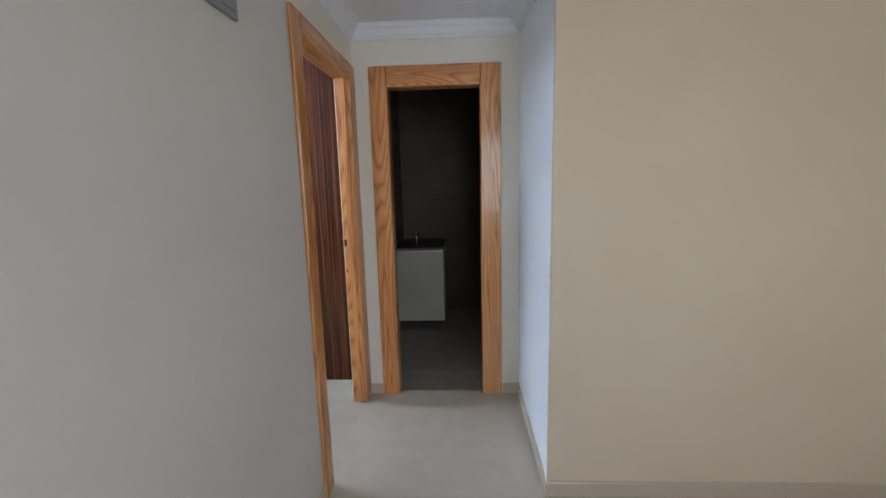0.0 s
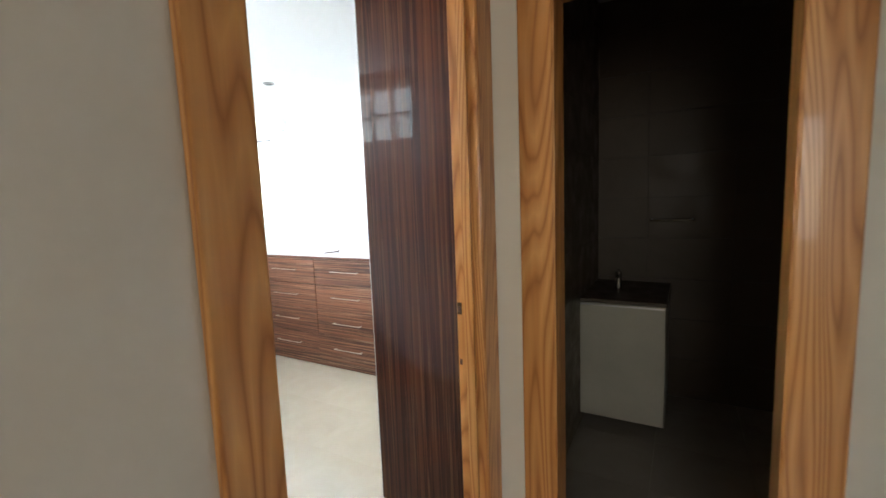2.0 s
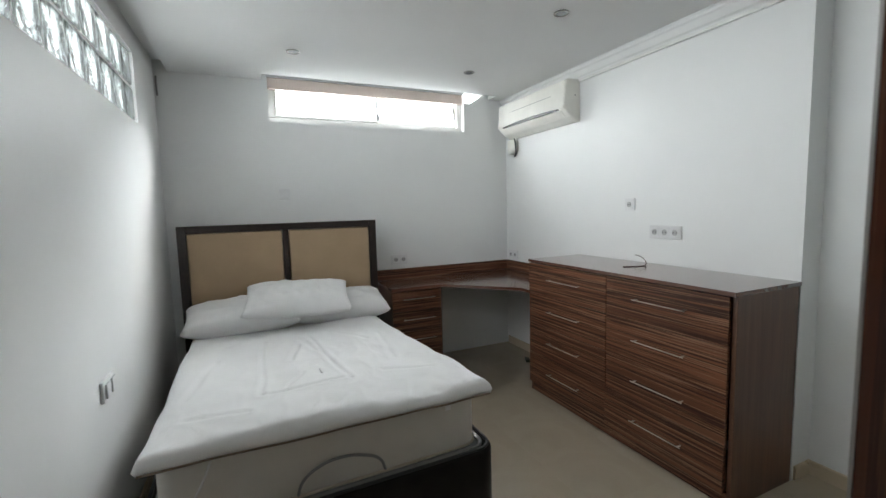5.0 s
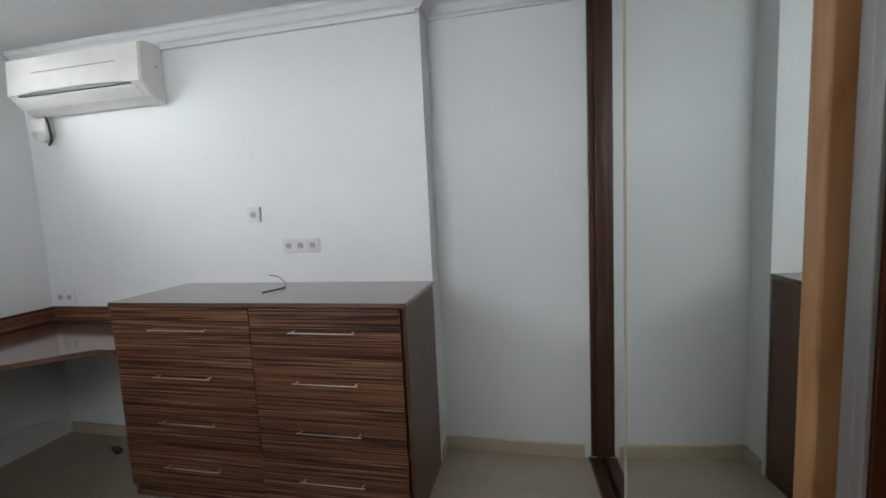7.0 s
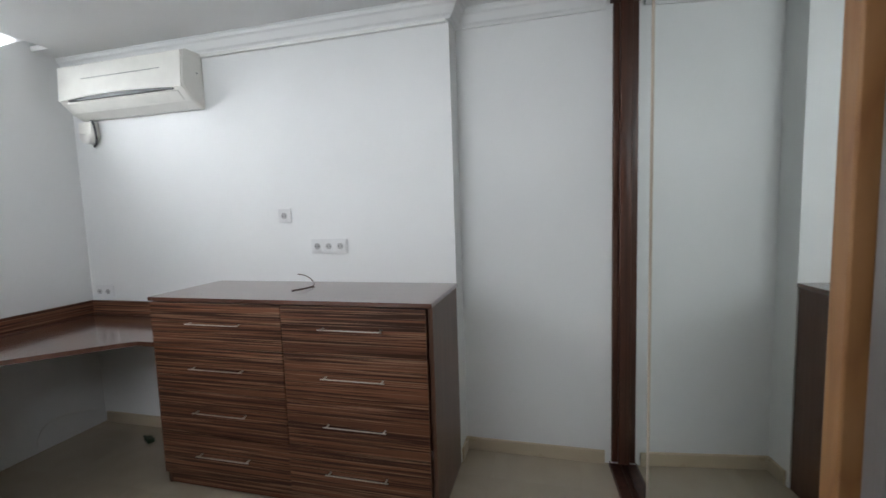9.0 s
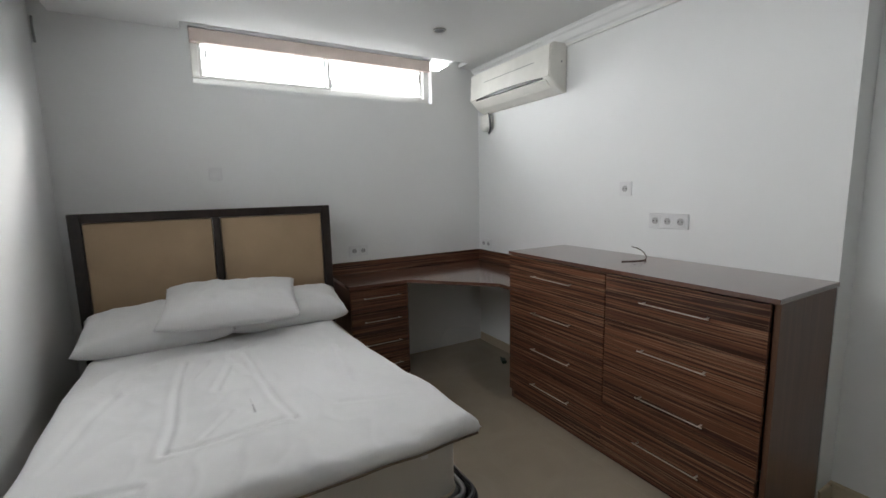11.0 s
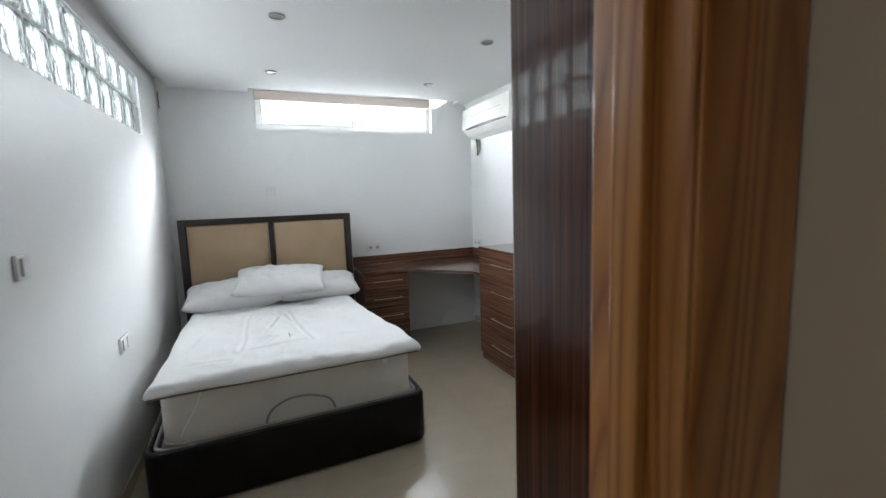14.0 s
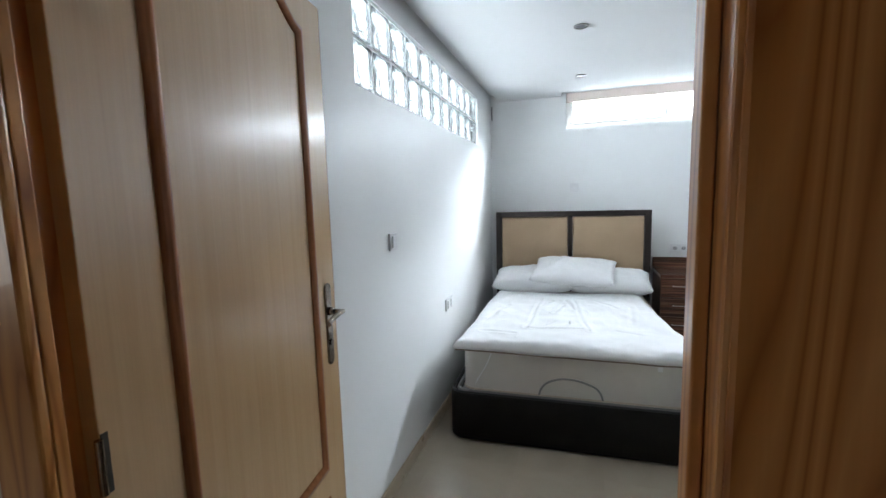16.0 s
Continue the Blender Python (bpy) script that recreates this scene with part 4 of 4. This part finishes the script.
for x in (WX - 0.161, WX - 0.150):
    low = [bm.verts.new((x, 3.658 + 0.909 * i / 16, 2.104 + 0.019 * (1 - (i / 8 - 1) ** 2))) for i in range(17)]
    sheets.append(low + [bm.verts.new((x + 0.012, 4.567, 2.305)), bm.verts.new((x + 0.012, 3.658, 2.305))])
for sh in sheets:
    bm.faces.new(sh)
for i in range(19):
    bm.faces.new((sheets[0][i], sheets[0][(i + 1) % 19], sheets[1][(i + 1) % 19], sheets[1][i]))
bmesh.ops.recalc_face_normals(bm, faces=bm.faces[:])
bmesh.ops.bevel(bm, geom=[e for e in bm.edges if e.verts[0].co.x < WX - 0.155 and e.verts[1].co.x < WX - 0.155], offset=0.003, segments=2, affect="EDGES")
part("front_panel", bm, ACWHITE, ac, "ivory front panel with arched lower edge")
part("panel_seam", boxes(((WX - 0.1565, 3.80, 2.221), (WX - 0.1515, 4.38, 2.224))), GREYP, ac)
part("air_slot", boxes(((WX - 0.1555, 3.72, 2.099), (WX - 0.141, 4.50, 2.127), 0.003)), BLACK, ac, "dark air outlet slot")
bm = bmesh.new()
box(bm, (-0.004, 3.70, -0.030), (0.004, 4.525, 0.030), 0.003)
lv = part("louvre", bm, ACWHITE, ac)
lv.matrix_basis = lv.matrix_basis @ Matrix.Translation((WX - 0.120, 0, 2.074)) @ pose(0, 0, 0, 0, -48, 0)
part("side_mark", boxes(((WX - 0.055, 3.6485, 2.2), (WX - 0.045, 3.6505, 2.21), 0.0005)), GREYP, ac)
bm = bmesh.new()
box(bm, (WX - 0.055, 4.475, 1.925), (WX - 0.001, 4.585, 2.005), 0.012, 3)
cyl(bm, (WX - 0.052, 4.53, 1.925), (WX - 0.001, 4.53, 1.925), 0.055, None, 28)
cov = part("cable_cover", bm, ACWHITE, None, "", True)
tagged(cov, "ivory cable outlet cover below the air conditioner", "cable cover")
tube("cable", [(WX - 0.03, 4.50, 2.012), (WX - 0.045, 4.465, 1.985), (WX - 0.045, 4.455, 1.93), (WX - 0.03, 4.475, 1.875), (WX - 0.02, 4.51, 1.852)], 0.007, BLACK, cov, 6, "black cable")
trunk = part("trunking", boxes(((WX - 0.022, STEP + 0.01, 2.302), (WX - 0.001, 3.648, 2.3185), 0.003)), WPLASTIC, None)
tagged(trunk, "white cable trunking under the ceiling moulding", "trunking")


# sockets and switches
def socket(name, m, gangs, label, category="socket", rocker=False, deep=0.012):
    """Built facing -y, its middle at the origin."""
    e = new(name)
    e.empty_display_size = 0.03
    w = 0.071 * gangs + 0.010
    local("plate", boxes(((-w / 2, -deep + 0.003, -0.0405), (w / 2, 0, 0.0405), 0.003)), SOCKWHITE, e)
    for g in range(gangs):
        x = -w / 2 + 0.005 + 0.071 * (g + 0.5)
        if rocker:
            local("rocker", boxes(((x - 0.024, -deep - 0.005, -0.028), (x + 0.024, -deep + 0.003, 0.028), 0.002)), SOCKWHITE, e)
            continue
        local("insert", boxes(((x - 0.030, -deep, -0.030), (x + 0.030, -deep + 0.003, 0.030), 0.002)), SOCKWHITE, e)
        rings = [(0.0225, 0.0), (0.0215, 0.0018), (0.0190, 0.0018), (0.0185, 0.0006)]
        bm = bmesh.new()
        loops = [[bm.verts.new((x + r * math.cos(math.tau * i / 24), -deep - h, r * math.sin(math.tau * i / 24))) for i in range(24)] for r, h in rings]
        for p, q in zip(loops, loops[1:]):
            for i in range(24):
                bm.faces.new((p[i], p[(i + 1) % 24], q[(i + 1) % 24], q[i]))
        local("collar", bm, SOCKWHITE, e)
        bm = bmesh.new()
        cyl(bm, (x, -deep - 0.0008, 0), (x, -deep + 0.001, 0), 0.0184, None, 24)
        local("well", bm, SOCKWELL, e)
        for dx, dz, r in ((-0.0095, 0, 0.0028), (0.0095, 0, 0.0028), (0, 0.0155, 0.0022), (0, -0.0155, 0.0022)):
            bm = bmesh.new()
            cyl(bm, (x + dx, -deep - 0.0018, dz), (x + dx, -deep - 0.0008, dz), r, None, 10)
            local("pin_hole" if dz == 0 else "earth_clip", bm, BLACK if dz == 0 else CHROME, e)
    e.matrix_basis = m
    return tagged(e, label, category)


# the well disc is not sunk; its grey holds the recess shade
SOCKWELL = plain("shaded_socket_well", (0.42, 0.42, 0.425), 0.5)
SOCKWHITE = plain("socket_white_plastic", (0.76, 0.765, 0.77), 0.3)
socket("wall_socket", pose(WX - 0.001, 3.165, 1.374, 0, 0, -90), 1, "single white socket above the dresser")
socket("triple_socket", pose(WX - 0.001, 2.893, 1.197, 0, 0, -90), 3, "row of three white sockets above the dresser")
socket("double_socket", pose(WX - 0.001, 4.57, 0.912, 0, 0, -90), 2, "double white socket above the desk splashback")
socket("double_socket", pose(1.755, WY - 0.001, 0.936, 0, 0, 0), 2, "double white socket beside the headboard")
socket("light_switch", pose(0.820, WY - 0.001, 1.527, 0, 0, 0), 1, "flat white switch plate above the headboard", "switch", True)
socket("light_switch", pose(0.001, 2.173, 1.249, 0, 0, 90), 1, "deep white rocker switch on the side wall", "switch", True, 0.015)
socket("double_switch", pose(0.001, 3.072, 0.723, 0, 0, 90), 2, "low white switch and socket beside the bed", "switch", True, 0.016)

# recessed ceiling lights
def spot(x, y):
    e = new("ceiling_spotlight")
    e.empty_display_size = 0.03
    bm = bmesh.new()
    n = 32
    prof = [(0.042, 0.0), (0.041, -0.004), (0.036, -0.006), (0.030, -0.005), (0.027, 0.0), (0.024, 0.02), (0.024, 0.025)]
    rings = [[bm.verts.new((r * math.cos(2 * math.pi * k / n), r * math.sin(2 * math.pi * k / n), z)) for k in range(n)] for r, z in prof]
    for a, b in zip(rings, rings[1:]):
        for k in range(n):
            bm.faces.new((a[k], a[(k + 1) % n], b[(k + 1) % n], b[k]))
    local("ring", bm, RINGMETAL, e, "brushed steel ring", True)
    bm = bmesh.new()
    bmesh.ops.create_cone(bm, cap_ends=True, segments=24, radius1=0.0275, radius2=0.0275, depth=0.004, matrix=pose(0, 0, -0.0025))
    local("lamp", bm, SPOTGLASS, e, "unlit frosted lamp face")
    e.matrix_basis = pose(x, y, CZ - 0.001)
    return tagged(e, "small unlit recessed spotlight with steel ring", "ceiling light", "bedroom ceiling spots")


RINGMETAL = plain("dark_brushed_nickel", (0.30, 0.29, 0.28), 0.35, 1.0)
SPOTGLASS = plain("dark_lamp_face", (0.16, 0.16, 0.17), 0.2)
for x in (0.871, 2.135):
    for y in (2.950, 4.000):
        spot(x, y)

# cables
stub = tube("cable_stub", [(0.016, WY - 0.006, 2.36), (0.015, WY - 0.010, 2.30), (0.018, WY - 0.012, 2.225)], 0.006, GREYP)
tagged(stub, "short grey cable stub hanging in the wall corner", "cable")
CABLEBROWN = plain("brown_cable", (0.09, 0.06, 0.045), 0.5)
aer = tube("loose_cable", [(2.84, 3.07, 1.045), (2.83, 3.015, 1.038), (2.81, 2.965, 1.018), (2.77, 2.930, 0.999), (2.72, 2.925, 0.9965), (2.66, 2.945, 0.9965), (2.62, 2.965, 0.9965)], 0.0025, CABLEBROWN)
tagged(aer, "short dark loose cable lying on the dresser", "cable")
cab = tube("desk_cable", [(2.49, WY - 0.006, 0.006), (2.49, WY - 0.01, 0.08), (2.54, WY - 0.008, 0.15), (2.64, WY - 0.008, 0.165), (2.75, WY - 0.01, 0.14), (2.83, WY - 0.02, 0.11)], 0.003, WPLASTIC)
tagged(cab, "thin white cable looped on the wall under the desk", "cable")
bm = bmesh.new()
box(bm, (-0.045, -0.02, 0.0), (0.03, 0.02, 0.026), 0.008, 2)
cyl(bm, (0.03, 0, 0.013), (0.075, 0.006, 0.010), 0.010, 0.006)
plug = part("cable_plug", bm, GREENISH, None)
plug.matrix_basis = pose(2.735, 4.13, 0.001, 0, 0, 65)
tagged(plug, "small dark green cable plug lying on the floor", "plug")

# fuse box cover on the living room wall
fb = thing("wall_grille", (-0.5, DY0, 1.95), "grey framed wall cover high beside the hall", "wall cover")
part("frame", boxes(((-0.70, DY0 - 0.014, 1.938), (-0.335, DY0 - 0.001, 2.25), 0.004)), GREYP, fb)
part("panel", boxes(((-0.68, DY0 - 0.018, 1.958), (-0.355, DY0 - 0.014, 2.23), 0.002)), GREYP, fb)

# ---- bathroom things ----
van = thing("vanity_cabinet", (2.62, 0.38, 0.1), "white wall-hung vanity cabinet with one plain door", "vanity")
V0, V1, VX, VZ0, VZ1 = 0.157, 0.628, 2.394, 0.072, 0.80
part("body", boxes(((VX + 0.019, V0, VZ0), (3.03, V1, VZ1 - 0.012), 0.002)), VANITY, van)
part("door", boxes(((VX, V0 + 0.002, VZ0 + 0.002), (VX + 0.018, V1 - 0.002, VZ1 - 0.014), 0.003)), VANITY, van)
part("grip_rail", boxes(((VX - 0.004, V0 + 0.004, VZ1 - 0.03), (VX - 0.0005, V1 - 0.004, VZ1 - 0.018), 0.001)), CHROME, van)
part("basin_top", boxes(((VX - 0.01, V0 - 0.006, VZ1 - 0.010), (3.03, V1, VZ1 + 0.012), 0.005)), DTILE, van)
fau = thing("basin_faucet", (2.75, 0.45, VZ1 + 0.012), "small chrome mixer tap on the vanity", "faucet")
bm = bmesh.new()
cyl(bm, (2.75, 0.45, VZ1 + 0.012), (2.75, 0.45, VZ1 + 0.12), 0.02)
cyl(bm, (2.75, 0.45, VZ1 + 0.10), (2.62, 0.45, VZ1 + 0.09), 0.012)
part("spout", bm, NICKEL, fau)
part("lever", boxes(((2.70, 0.443, VZ1 + 0.125), (2.77, 0.457, VZ1 + 0.135), 0.003)), NICKEL, fau)
rail_ = thing("towel_rail", (3.02, 0.2, 1.24), "chrome towel rail on the dark tiled wall", "towel rail")
bm = bmesh.new()
cyl(bm, (2.985, 0.02, 1.245), (2.985, 0.28, 1.245), 0.008)
part("bar", bm, NICKEL, rail_)
for y in (0.03, 0.27):
    bm = bmesh.new()
    cyl(bm, (2.985, y, 1.245), (3.04, y, 1.245), 0.008)
    part("bracket", bm, CHROME, rail_)

# ---- tiles ----
floor = bpy.data.objects["floor"]


def tiles(parent, x0, x1, y0, y1, size, m, gap, ox, oy):
    cache = {}
    nx0, nx1 = math.floor((x0 - ox) / size), math.ceil((x1 - ox) / size)
    ny0, ny1 = math.floor((y0 - oy) / size), math.ceil((y1 - oy) / size)
    for i in range(nx0, nx1):
        for j in range(ny0, ny1):
            a, b = max(x0, ox + i * size) + gap, min(x1, ox + (i + 1) * size) - gap
            c, d = max(y0, oy + j * size) + gap, min(y1, oy + (j + 1) * size) - gap
            if b - a < 0.01 or d - c < 0.01:
                continue
            key = (round(b - a, 3), round(d - c, 3))
            if key not in cache:
                cache[key] = mesh_of("tile", boxes(((0, 0, -0.012), (key[0], key[1], 0.0), 0.0004, 1)), m)
            ob = new("tile", cache[key])
            ob.location = (a, c, 0)
            ob.parent = parent


tiles(floor, -3.2, BX2 - 0.06, -3.2, DY0 + 0.02, 0.45, TILE, 0.0002, 0.1, 0.2)
tiles(floor, -0.0, WX2, DY0 + 0.02, WY, 0.45, TILE, 0.0002, 0.1, 0.2)
tiles(floor, BX2 - 0.06, 3.05, -1.2, DY0, 0.45, DFLOOR, 0.0015, 0.1, 0.2)
wb = bpy.data.objects["wall_bathroom_back"]
for i in range(4):
    for j in range(10):
        y0_, y1_ = max(-1.2, -1.2 + 0.5 * i), min(DY0 - 0.012, -1.2 + 0.5 * (i + 1))
        z0_, z1_ = 0.28 * j, min(2.75, 0.28 * (j + 1))
        if y1_ - y0_ > 0.02 and z1_ - z0_ > 0.02:
            part("tile", boxes(((3.042, y0_ + 0.001, z0_ + 0.001), (3.0499, y1_ - 0.001, z1_ - 0.001), 0.001, 1)), DTILE, wb)
wl = bpy.data.objects["wall_bathroom_left"]
for i in range(4):
    for j in range(10):
        x0_, x1_ = BX2 + 0.002 + 0.5 * i, min(3.04, BX2 + 0.002 + 0.5 * (i + 1))
        z0_, z1_ = 0.28 * j, min(2.75, 0.28 * (j + 1))
        if x1_ - x0_ > 0.02 and z1_ - z0_ > 0.02:
            part("tile", boxes(((x0_ + 0.001, DY0 - 0.02, z0_ + 0.001), (x1_ - 0.001, DY0 - 0.0121, z1_ - 0.001), 0.001, 1)), DTILE, wl)
